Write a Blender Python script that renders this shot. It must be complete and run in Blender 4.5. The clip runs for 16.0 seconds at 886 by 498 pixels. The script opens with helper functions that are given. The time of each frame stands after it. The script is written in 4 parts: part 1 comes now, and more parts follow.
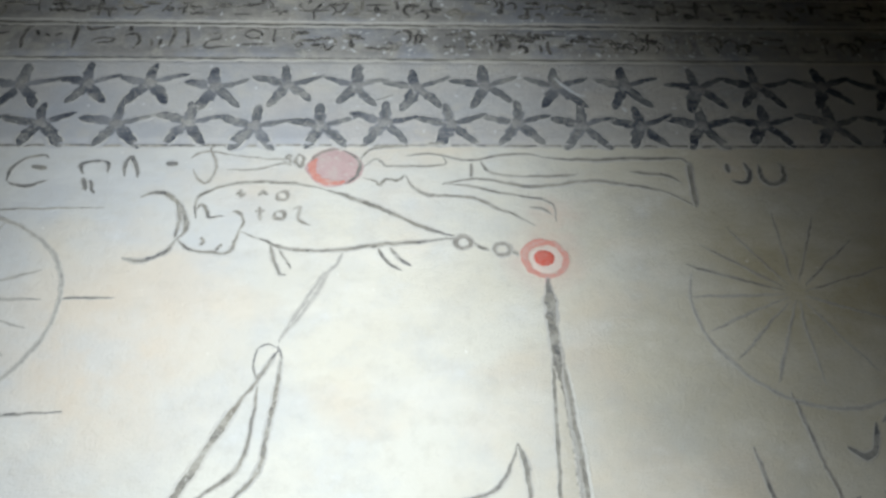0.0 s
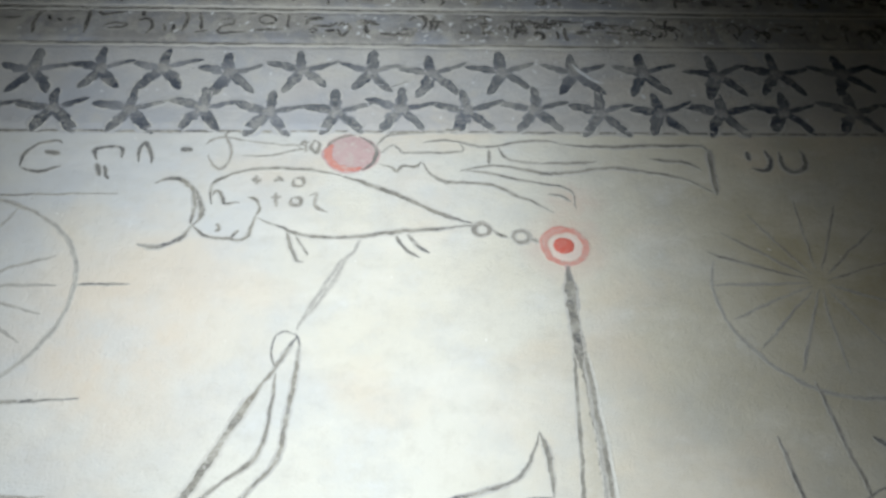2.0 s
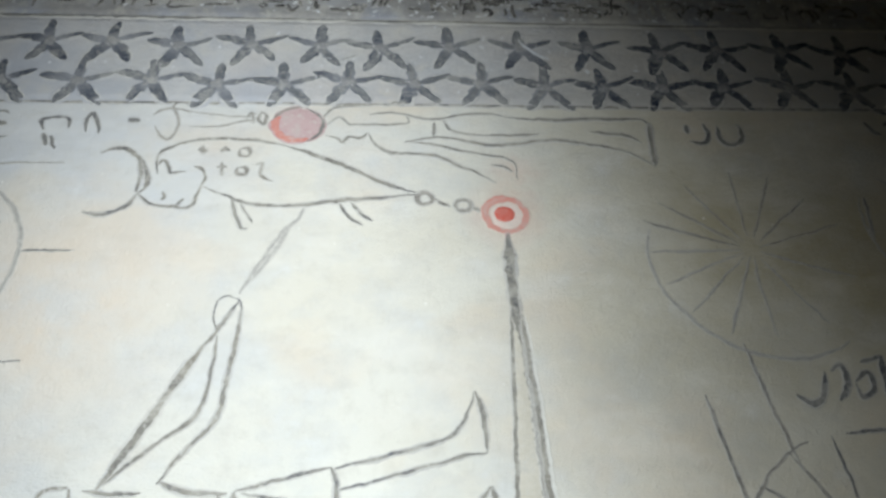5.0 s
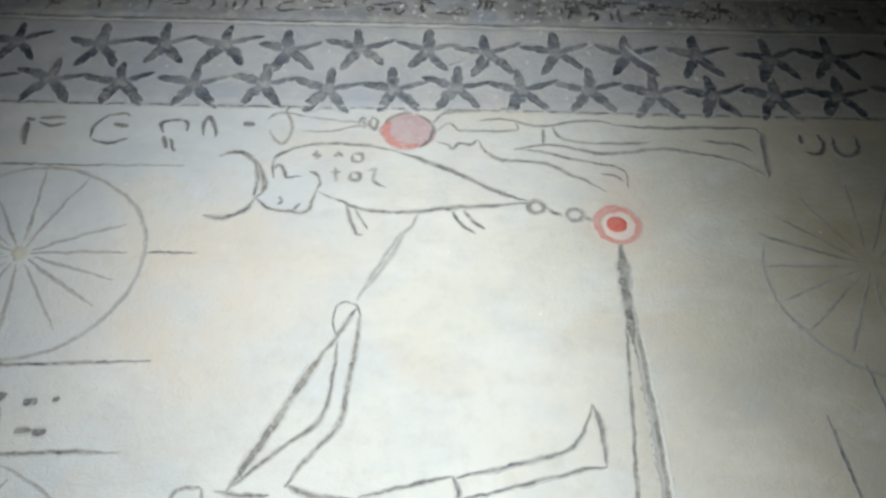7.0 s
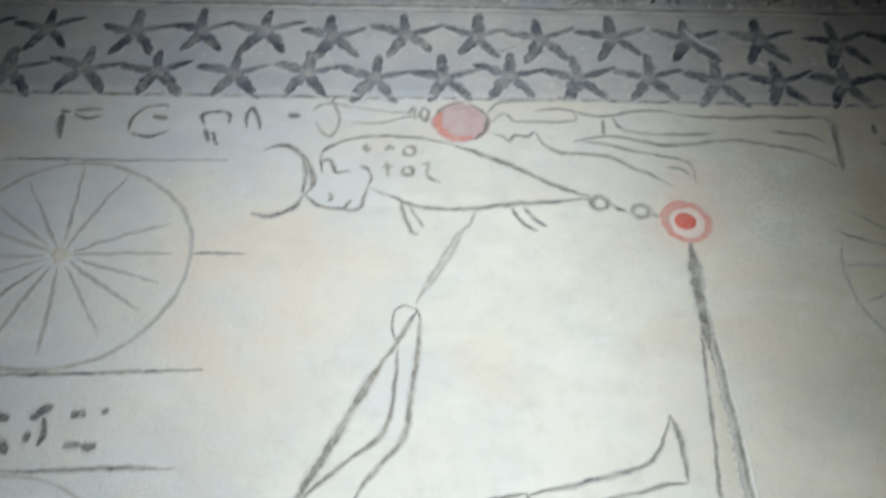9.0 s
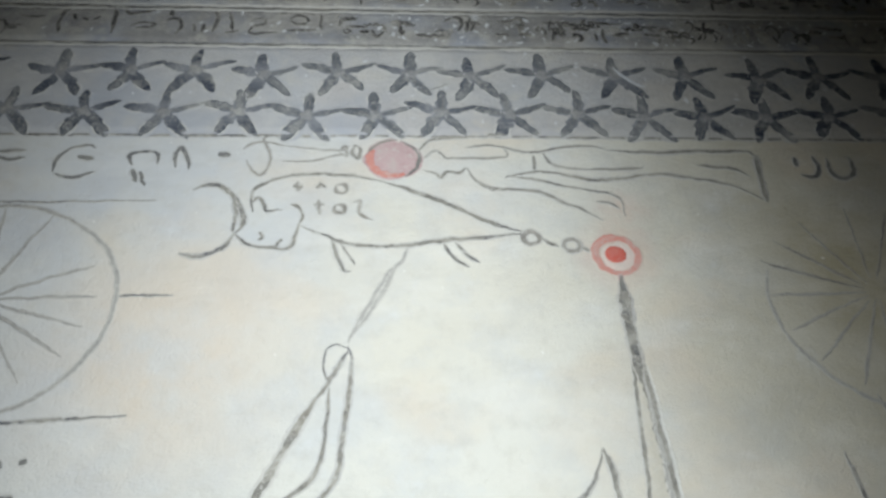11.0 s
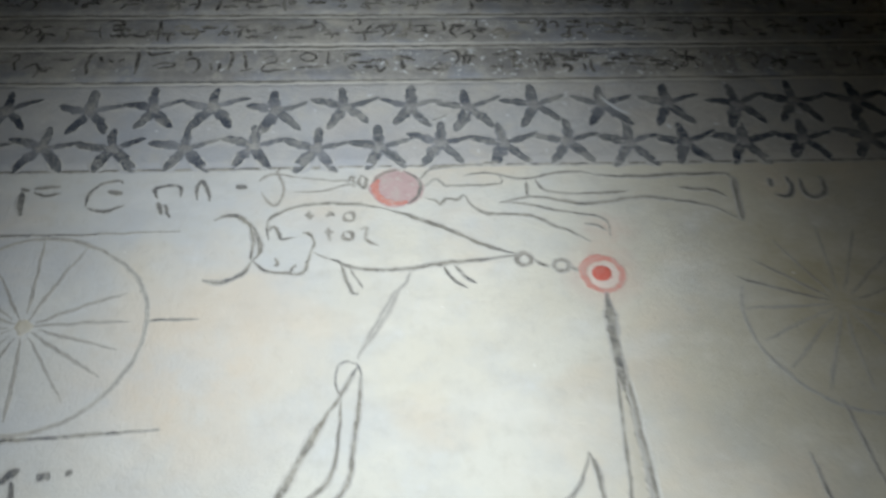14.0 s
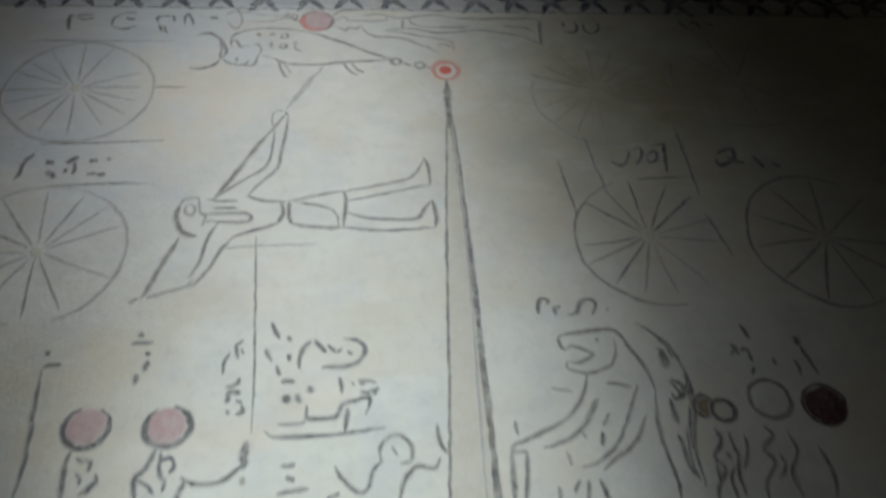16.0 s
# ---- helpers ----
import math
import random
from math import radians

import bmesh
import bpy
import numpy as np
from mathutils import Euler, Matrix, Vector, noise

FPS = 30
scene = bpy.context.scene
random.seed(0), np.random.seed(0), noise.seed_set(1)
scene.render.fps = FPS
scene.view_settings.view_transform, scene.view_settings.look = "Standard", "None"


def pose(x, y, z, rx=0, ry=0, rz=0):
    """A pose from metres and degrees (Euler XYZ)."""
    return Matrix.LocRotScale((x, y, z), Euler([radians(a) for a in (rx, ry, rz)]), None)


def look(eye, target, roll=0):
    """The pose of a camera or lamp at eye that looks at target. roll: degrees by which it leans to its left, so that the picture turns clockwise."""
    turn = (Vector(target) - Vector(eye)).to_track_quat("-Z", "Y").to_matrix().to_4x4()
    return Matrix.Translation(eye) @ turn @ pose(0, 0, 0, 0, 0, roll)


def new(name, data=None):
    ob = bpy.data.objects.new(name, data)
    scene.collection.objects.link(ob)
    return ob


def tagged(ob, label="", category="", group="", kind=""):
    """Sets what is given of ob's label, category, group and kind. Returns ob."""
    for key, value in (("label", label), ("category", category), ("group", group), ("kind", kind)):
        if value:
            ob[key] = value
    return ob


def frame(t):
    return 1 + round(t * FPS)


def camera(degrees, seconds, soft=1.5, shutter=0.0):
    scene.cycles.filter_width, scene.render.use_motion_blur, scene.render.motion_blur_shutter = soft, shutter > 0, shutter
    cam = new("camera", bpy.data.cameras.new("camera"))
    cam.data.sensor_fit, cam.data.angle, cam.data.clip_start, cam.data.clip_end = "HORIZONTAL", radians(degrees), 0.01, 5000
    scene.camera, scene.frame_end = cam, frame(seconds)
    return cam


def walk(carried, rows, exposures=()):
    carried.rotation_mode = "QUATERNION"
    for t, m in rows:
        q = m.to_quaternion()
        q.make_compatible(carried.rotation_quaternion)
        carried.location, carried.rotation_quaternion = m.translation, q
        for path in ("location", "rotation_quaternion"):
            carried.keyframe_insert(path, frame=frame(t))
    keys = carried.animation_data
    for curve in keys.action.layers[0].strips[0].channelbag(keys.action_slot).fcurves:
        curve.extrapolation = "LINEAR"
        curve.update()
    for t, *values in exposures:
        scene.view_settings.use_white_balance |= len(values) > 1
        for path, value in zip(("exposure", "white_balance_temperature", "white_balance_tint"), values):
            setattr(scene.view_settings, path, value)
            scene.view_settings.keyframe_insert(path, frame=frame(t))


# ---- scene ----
cam = camera(54.4, 16.0, soft=3.0, shutter=0.6)
PATH = [
    (0, (-0.267, 0.9465, 1.6055), (-0.1553, -0.312, 3.1558), 183.67),
    (0.5, (-0.2621, 0.9499, 1.6023), (-0.145, -0.3048, 3.1554), 184.02),
    (1, (-0.2674, 0.9511, 1.6032), (-0.1546, -0.3007, 3.1589), 183.75),
    (1.5, (-0.2748, 0.9485, 1.6138), (-0.1597, -0.3063, 3.1669), 183.96),
    (2, (-0.2957, 0.9425, 1.6272), (-0.1877, -0.3039, 3.1876), 183.76),
    (2.5, (-0.2791, 0.9538, 1.6302), (-0.1566, -0.2962, 3.1866), 184.61),
    (3, (-0.2773, 0.95, 1.6209), (-0.1668, -0.2961, 3.1814), 184.06),
    (3.5, (-0.2639, 0.9624, 1.6201), (-0.1534, -0.2853, 3.1793), 184.15),
    (3.7, (-0.2386, 0.9785, 1.6328), (-0.1192, -0.2646, 3.195), 184.02),
    (5.8, (-0.2434, 1.001, 1.6111), (-0.0643, -0.2207, 3.1845), 186.54),
    (6, (-0.2973, 0.9877, 1.5964), (-0.1472, -0.2281, 3.1773), 185.74),
    (6.5, (-0.3379, 0.9766, 1.6054), (-0.3171, -0.2416, 3.1914), 181.48),
    (7, (-0.3444, 0.9714, 1.6017), (-0.3031, -0.2384, 3.1938), 182.55),
    (7.5, (-0.3243, 0.9802, 1.598), (-0.2693, -0.2202, 3.1968), 183.12),
    (8, (-0.3067, 0.9887, 1.6032), (-0.2022, -0.2043, 3.205), 184.60),
    (8.5, (-0.444, 0.9207, 1.6104), (-0.4091, -0.2718, 3.2156), 182.48),
    (8.8, (-0.428, 0.88, 1.6151), (-0.413, -0.2351, 3.2753), 181.73),
    (9, (-0.4352, 0.8962, 1.6418), (-0.4059, -0.271, 3.2656), 181.94),
    (9.5, (-0.4212, 0.8945, 1.64), (-0.3037, -0.311, 3.2315), 184.48),
    (10, (-0.405, 0.8877, 1.6371), (-0.2852, -0.3278, 3.2209), 184.24),
    (10.2, (-0.4059, 0.8899, 1.6473), (-0.2811, -0.3433, 3.2169), 184.42),
    (12.5, (-0.4043, 0.8965, 1.6146), (-0.2436, -0.337, 3.1807), 185.02),
    (12.8, (-0.404, 0.866, 1.586), (-0.268, -0.3483, 3.1694), 183.90),
    (13, (-0.4064, 0.8918, 1.597), (-0.2745, -0.3417, 3.1658), 183.49),
    (13.5, (-0.4156, 0.883, 1.5893), (-0.2848, -0.3471, 3.1609), 183.01),
    (14, (-0.3901, 0.9489, 1.5151), (-0.2755, -0.2896, 3.0812), 182.91),
    (14.5, (-0.2519, 1.2347, 1.404), (-0.107, -0.0477, 2.9319), 183.70),
    (15, (-0.2528, 1.5062, 1.2541), (-0.0712, 0.2484, 2.7984), 185.21),
    (15.5, (-0.2479, 1.7434, 1.1614), (-0.068, 0.5007, 2.7181), 185.25),
    (16, (-0.2473, 1.981, 1.1397), (-0.0633, 0.7472, 2.703), 185.98),
]
walk(cam, [(t, look(eye, target, roll)) for t, eye, target, roll in PATH],
     [(0, 0.27), (3, 0.23), (6, 0.20), (7, 0.16), (8, 0.13), (8.5, 0.10), (9, 0.07), (9.5, 0.12), (12.5, 0.13), (13, 0.14), (14, 0.04), (14.5, -0.08), (15, -0.37), (15.5, -0.56), (16, -0.66)])

# ---- light ----
H = 2.8                       # height of the carved ceiling
world = bpy.data.worlds.new("tomb_air")
world.use_nodes = True
world.node_tree.nodes["Background"].inputs[0].default_value = (0.6, 0.7, 0.9, 1)
world.node_tree.nodes["Background"].inputs[1].default_value = 0.001
scene.world = world


def torch_stand_in(eye, target, watts, degrees, wide, high, roll, tone):
    """A fixed spot lamp with a soft oval beam, standing in for a carried torch."""
    data = bpy.data.lights.new("torch_stand_in_light", "SPOT")
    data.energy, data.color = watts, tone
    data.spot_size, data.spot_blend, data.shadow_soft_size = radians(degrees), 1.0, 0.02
    new("torch_stand_in_light", data).matrix_world = look(eye, target, roll) @ Matrix.Diagonal((wide, high, 1.0, 1.0))


torch_stand_in((-0.390, 0.214, 1.729), (-0.440, 0.536, H), 62.7, 150.0, 0.577, 2.431, 10.8, (0.93, 1.0, 1.02))      # near the star frieze, its place fitted to the brightness wanted
torch_stand_in((-0.443, 2.047, 1.099), (-0.276, 1.381, H), 171.0, 39.4, 1.149, 1.356, 12.0, (0.885, 1.0, 1.02))       # added second lamp that brightens the far end; only one torch is known


# ---- materials ----
def nodes_of(name, rough=0.85):
    m = bpy.data.materials.new(name)
    m.use_nodes = True
    t = m.node_tree
    b = t.nodes["Principled BSDF"]
    b.inputs["Roughness"].default_value = rough
    b.inputs["Specular IOR Level"].default_value = 0.25
    return m, t, b


def noise_tex(t, vec, scale, detail=4, rough=0.55, stretch=None):
    n = t.nodes.new("ShaderNodeTexNoise")
    n.inputs["Scale"].default_value, n.inputs["Detail"].default_value, n.inputs["Roughness"].default_value = scale, detail, rough
    if stretch:
        mp = t.nodes.new("ShaderNodeMapping")
        mp.inputs["Scale"].default_value = stretch
        t.links.new(vec, mp.inputs[0])
        vec = mp.outputs[0]
    t.links.new(vec, n.inputs["Vector"])
    return n.outputs["Fac"]


def ramp(t, fac, a, b, lo=0.0, hi=1.0):
    r = t.nodes.new("ShaderNodeMapRange")
    r.inputs["From Min"].default_value, r.inputs["From Max"].default_value = a, b
    r.inputs["To Min"].default_value, r.inputs["To Max"].default_value = lo, hi
    t.links.new(fac, r.inputs["Value"])
    return r.outputs[0]


def blend(t, fac, a, b, mode="MIX"):
    m = t.nodes.new("ShaderNodeMix")
    m.data_type, m.blend_type = "RGBA", mode
    for sock, v in ((m.inputs["Factor"], fac), (m.inputs["A"], a), (m.inputs["B"], b)):
        if isinstance(v, (int, float)):
            sock.default_value = v
        elif isinstance(v, tuple):
            sock.default_value = (*v, 1)
        else:
            t.links.new(v, sock)
    return m.outputs["Result"]


def times(t, a, b):
    m = t.nodes.new("ShaderNodeMath")
    m.operation = "MULTIPLY"
    for sock, v in zip(m.inputs, (a, b)):
        if isinstance(v, (int, float)):
            sock.default_value = v
        else:
            t.links.new(v, sock)
    return m.outputs[0]


def place_of(t):
    return t.nodes.new("ShaderNodeNewGeometry").outputs["Position"]


def stain(t, pos, centre, reach):
    """A soft patch of old discolouring round a place of the ceiling, 1 in its middle."""
    d = t.nodes.new("ShaderNodeVectorMath")
    d.operation = "DISTANCE"
    t.links.new(pos, d.inputs[0])
    d.inputs[1].default_value = (*centre, H)
    return ramp(t, d.outputs["Value"], reach, reach * 0.15)


def relief(t, b, pos, scales, strength, depth=0.002):
    last = None
    for s in scales:
        n = noise_tex(t, pos, s, 5, 0.6)
        bump = t.nodes.new("ShaderNodeBump")
        bump.inputs["Strength"].default_value, bump.inputs["Distance"].default_value = strength, depth
        t.links.new(n, bump.inputs["Height"])
        if last:
            t.links.new(last, bump.inputs["Normal"])
        last = bump.outputs["Normal"]
    t.links.new(last, b.inputs["Normal"])


def plaster_colour(t, pos, base=(0.62, 0.61, 0.56)):
    """Old lime plaster: cream, smudged, browned in places and blue-grey in others."""
    c = blend(t, times(t, ramp(t, noise_tex(t, pos, 2.6, 5), 0.42, 0.68), 0.55), base, (0.55, 0.51, 0.42))
    c = blend(t, times(t, ramp(t, noise_tex(t, pos, 5.5, 6, 0.65), 0.48, 0.66), 0.42), c, (0.46, 0.49, 0.53))
    c = blend(t, times(t, stain(t, pos, (0.55, 0.08), 0.74), ramp(t, noise_tex(t, pos, 4.2, 6, 0.6), 0.32, 0.6, 0.3, 0.95)), c, (0.37, 0.325, 0.215))
    c = blend(t, times(t, stain(t, pos, (-1.15, 0.00), 0.80), ramp(t, noise_tex(t, pos, 4.0, 5), 0.3, 0.62, 0.3, 0.9)), c, (0.44, 0.47, 0.53))
    c = blend(t, times(t, stain(t, pos, (-0.55, -0.30), 0.50), ramp(t, noise_tex(t, pos, 6.0, 5), 0.35, 0.62, 0.1, 0.7)), c, (0.47, 0.49, 0.53))
    c = blend(t, times(t, ramp(t, noise_tex(t, pos, 3.4, 4, 0.6, (1, 1.2, 1)), 0.50, 0.66), 0.42), c, (0.60, 0.51, 0.40))
    c = blend(t, times(t, ramp(t, noise_tex(t, pos, 8.5, 6, 0.7), 0.5, 0.68), 0.28), c, (0.47, 0.47, 0.46))
    c = blend(t, times(t, ramp(t, noise_tex(t, pos, 30, 6, 0.7), 0.5, 0.72), 0.32), c, (0.42, 0.40, 0.36))
    c = blend(t, times(t, ramp(t, noise_tex(t, pos, 12, 4, 0.6, (0.5, 1, 1)), 0.52, 0.7), 0.22), c, (0.76, 0.75, 0.72))
    c = blend(t, times(t, ramp(t, noise_tex(t, pos, 11, 6, 0.75), 0.6, 0.75), 0.3), c, (0.72, 0.73, 0.73))
    c = blend(t, ramp(t, noise_tex(t, pos, 70, 2), 0.75, 0.80), c, (0.82, 0.82, 0.80))
    c = blend(t, times(t, stain(t, pos, (-0.74, 0.20), 0.26), ramp(t, noise_tex(t, pos, 9, 5, 0.6), 0.35, 0.6, 0.2, 0.8)), c, (0.60, 0.51, 0.41))
    c = blend(t, times(t, stain(t, pos, (0.0, 0.0), 0.088), ramp(t, noise_tex(t, pos, 22, 5, 0.6), 0.3, 0.65, 0.1, 0.55)), c, (0.60, 0.38, 0.31))
    c = blend(t, times(t, stain(t, pos, (0.03, -0.10), 0.075), ramp(t, noise_tex(t, pos, 22, 5, 0.6), 0.35, 0.65, 0.0, 0.45)), c, (0.60, 0.42, 0.33))
    return c


def make_plaster():
    m, t, b = nodes_of("old_lime_plaster", 0.8)
    pos = place_of(t)
    t.links.new(plaster_colour(t, pos), b.inputs["Base Color"])
    relief(t, b, pos, (7, 30, 90, 240), 0.5, 0.003)
    return m


def make_band(name, dark, mid, amount):
    m, t, b = nodes_of(name, 0.75)
    pos = place_of(t)
    c = blend(t, ramp(t, noise_tex(t, pos, 7, 6, 0.7), 0.32, 0.68), dark, mid)
    c = blend(t, times(t, ramp(t, noise_tex(t, pos, 24, 6, 0.7), 0.45, 0.66), 0.7), c, dark)
    c = blend(t, times(t, ramp(t, noise_tex(t, pos, 34, 6, 0.75), 0.55, 0.68), 0.6), c, (0.50, 0.49, 0.46))
    c = blend(t, times(t, ramp(t, noise_tex(t, pos, 5.0, 4, 0.6), 0.46, 0.62), 0.55), c, (0.25, 0.29, 0.38))
    c = blend(t, times(t, ramp(t, noise_tex(t, pos, 12.0, 5, 0.7), 0.56, 0.68), 0.6), c, (0.55, 0.53, 0.47))
    c = blend(t, amount, plaster_colour(t, pos, (0.55, 0.53, 0.50)), c)
    t.links.new(c, b.inputs["Base Color"])
    relief(t, b, pos, (14, 50, 120, 240), 0.55, 0.003)
    return m


def make_paint(name, dark, worn, wear=0.5, rubbed=False, fade=0.0, tint=0.0):
    """Old line paint, rubbed off in spots, a little different from stroke to stroke."""
    m, t, b = nodes_of(name, 0.7)
    pos = place_of(t)
    info = t.nodes.new("ShaderNodeObjectInfo")
    c = blend(t, times(t, info.outputs["Random"], 0.5), dark, worn)
    if fade:
        c = blend(t, times(t, ramp(t, noise_tex(t, pos, 13, 6, 0.72), 0.45, 0.57), fade), c, worn)
    if tint:
        c = blend(t, times(t, ramp(t, noise_tex(t, pos, 3.7, 4, 0.6), 0.44, 0.60), tint), c, (0.05, 0.06, 0.095))
        c = blend(t, times(t, ramp(t, noise_tex(t, pos, 5.3, 4, 0.6), 0.56, 0.68), tint * 0.55), c, (0.25, 0.215, 0.16))
    c = blend(t, times(t, ramp(t, noise_tex(t, pos, 26, 6, 0.75), 0.50, 0.60), wear), c, (0.44, 0.43, 0.40))
    c = blend(t, times(t, ramp(t, noise_tex(t, pos, 130, 4, 0.7), 0.46, 0.62), wear * 0.9), c, worn)
    c = blend(t, times(t, ramp(t, noise_tex(t, pos, 75, 3, 0.6), 0.60, 0.70), wear * 0.9), c, (0.55, 0.55, 0.53))
    c = blend(t, times(t, ramp(t, noise_tex(t, pos, 48, 3, 0.6), 0.47, 0.60), wear * 0.75), c, worn)
    if rubbed:
        at = t.nodes.new("ShaderNodeAttribute")
        at.attribute_name = "worn"
        c = blend(t, times(t, at.outputs["Fac"], ramp(t, noise_tex(t, pos, 40, 4), 0.2, 0.6, 0.5, 0.95)), c, (0.25, 0.26, 0.285))
    c = blend(t, times(t, ramp(t, noise_tex(t, pos, 190, 4, 0.7), 0.55, 0.62), wear * 0.8), c, (0.50, 0.49, 0.46))
    t.links.new(c, b.inputs["Base Color"])
    relief(t, b, pos, (60, 260), 0.55, 0.002)
    return m


def make_stone(name, a, bcol):
    m, t, b = nodes_of(name, 0.9)
    pos = place_of(t)
    c = blend(t, ramp(t, noise_tex(t, pos, 2.2, 6, 0.65), 0.3, 0.7), a, bcol)
    c = blend(t, times(t, ramp(t, noise_tex(t, pos, 25, 6, 0.7), 0.4, 0.75), 0.5), c, (0.16, 0.14, 0.11))
    t.links.new(c, b.inputs["Base Color"])
    relief(t, b, pos, (6, 40), 0.6, 0.006)
    return m


PLASTER = make_plaster()
SMUDGE = make_band("rubbed_grey_smudge", (0.42, 0.415, 0.40), (0.58, 0.57, 0.53), 0.45)
# groove lip colours: the next is the shaded side, the one after it the lit side
SOFT = make_paint("rubbed_shaded_lip", (0.25, 0.245, 0.235), (0.58, 0.57, 0.53), 0.5, False, 0.9)
CHALK_LIT = make_paint("chalky_lit_lip", (0.56, 0.55, 0.51), (0.66, 0.655, 0.63), 0.4)
TEXTLIP = make_paint("dusty_sign_lip", (0.24, 0.23, 0.20), (0.46, 0.44, 0.39), 0.3)
PINKISH = make_paint("pinkish_white_ground", (0.62, 0.49, 0.44), (0.66, 0.58, 0.53), 0.3)
STARFILL = make_paint("lighter_star_arm", (0.080, 0.088, 0.104), (0.19, 0.198, 0.21), 0.5, False, 0.7)
STARMID = make_paint("rubbed_star_middle", (0.20, 0.205, 0.215), (0.30, 0.30, 0.305), 0.6)
INK = make_paint("sooty_sign_paint", (0.028, 0.028, 0.032), (0.085, 0.08, 0.08), 0.5, False, 0.5)
FRIEZE = make_band("faded_blue_grey_ground", (0.33, 0.34, 0.38), (0.52, 0.52, 0.52), 0.55)
TEXTGROUND = make_band("sooty_text_ground", (0.15, 0.155, 0.17), (0.50, 0.48, 0.44), 0.86)
LINE = make_paint("worn_grey_line_paint", (0.055, 0.055, 0.060), (0.29, 0.275, 0.24), 0.68, False, 0.85, 0.7)
DARK = make_paint("dark_blue_grey_paint", (0.055, 0.056, 0.062), (0.16, 0.155, 0.155), 0.55, False, 0.6)
STARPAINT = make_paint("dark_star_paint", (0.021, 0.029, 0.050), (0.082, 0.094, 0.122), 0.45, True, 0.5)
THIN = make_paint("thin_grey_brown_paint", (0.15, 0.142, 0.13), (0.32, 0.30, 0.27), 0.6, False, 0.7, 0.4)
SIGN = make_paint("worn_sign_paint", (0.085, 0.085, 0.090), (0.22, 0.215, 0.20), 0.6, False, 0.7, 0.5)
FAINT = make_paint("faint_grey_line_paint", (0.28, 0.275, 0.265), (0.40, 0.385, 0.36), 0.75)
RED = make_paint("red_ochre_paint", (0.53, 0.09, 0.065), (0.56, 0.17, 0.13), 0.15)
ROSE = make_paint("faded_rose_paint", (0.40, 0.255, 0.26), (0.50, 0.38, 0.38), 0.5, False, 0.6)
BLUSH = make_paint("rubbed_red_paint", (0.50, 0.165, 0.135), (0.56, 0.30, 0.26), 0.45, False, 0.5)
MAROON = make_paint("dark_red_paint", (0.078, 0.030, 0.030), (0.10, 0.046, 0.044), 0.35, False, 0.5)
BROWN = make_paint("dull_brown_paint", (0.20, 0.165, 0.11), (0.28, 0.24, 0.17), 0.3)
TAN = make_paint("brownish_wash", (0.46, 0.43, 0.36), (0.56, 0.53, 0.47), 0.6, False, 0.6)
FLAKE = make_paint("pale_blue_white_chip", (0.60, 0.64, 0.70), (0.66, 0.66, 0.66), 0.3)
WALLSTONE = make_stone("rough_limestone", (0.34, 0.30, 0.23), (0.44, 0.40, 0.32))
FLOORSTONE = make_stone("dusty_rock_floor", (0.26, 0.22, 0.17), (0.36, 0.32, 0.25))


# ---- shapes ----
def mesh_object(name, verts, faces, mats, face_mats=None, parent=None, smooth=True):
    me = bpy.data.meshes.new(name)
    me.from_pydata(verts, [], faces)
    for m in mats:
        me.materials.append(m)
    if face_mats:
        me.polygons.foreach_set("material_index", face_mats)
    if smooth:
        me.polygons.foreach_set("use_smooth", [True] * len(me.polygons))
    me.update()
    ob = new(name, me)
    ob.parent = parent
    return ob


STARS_Y = (-0.551, -0.289)          # the star frieze, from its far to its near edge
TEXT_Y = ((-0.670, -0.557), (-0.788, -0.679), (-0.905, -0.797), (-1.02, -0.914))
BAND_DEPTH = 0.0015


def surf(x, y):
    """Height of the uneven plaster."""
    return H + 0.0022 * noise.noise((x * 1.7, y * 1.7, 0)) + 0.0006 * noise.noise((x * 7, y * 7, 4))


def face_z(x, y):
    """Height of the visible surface, bands included."""
    z = surf(x, y)
    if STARS_Y[0] <= y <= STARS_Y[1] or any(a <= y <= b for a, b in TEXT_Y):
        z -= BAND_DEPTH
    return z


def smooth_line(pts, step=0.005):
    """A curve through a few points, in even steps."""
    pts = [Vector((p[0], p[1])) for p in pts]
    if len(pts) == 2:
        pts = [pts[0], (pts[0] + pts[1]) / 2, pts[1]]
    ext = [2 * pts[0] - pts[1], *pts, 2 * pts[-1] - pts[-2]]
    res = []
    for a, b, c, d in zip(ext, ext[1:], ext[2:], ext[3:]):
        n = max(2, int((c - b).length / step))
        for i in range(n):
            u = i / n
            res.append(0.5 * (2 * b + (c - a) * u + (2 * a - 5 * b + 4 * c - d) * u * u + (3 * b - a - 3 * c + d) * u ** 3))
    res.append(pts[-1])
    return res


# across a groove: share of its width, and millimetres that it stands below the plaster
PROFILE = ((-1.0, -0.3), (-0.88, 0.12), (-0.64, 0.14), (-0.52, 0.6), (-0.36, 0.35), (0.0, 0.22), (0.36, 0.35), (0.52, 0.6), (0.64, 0.14), (0.88, 0.12), (1.0, -0.3))


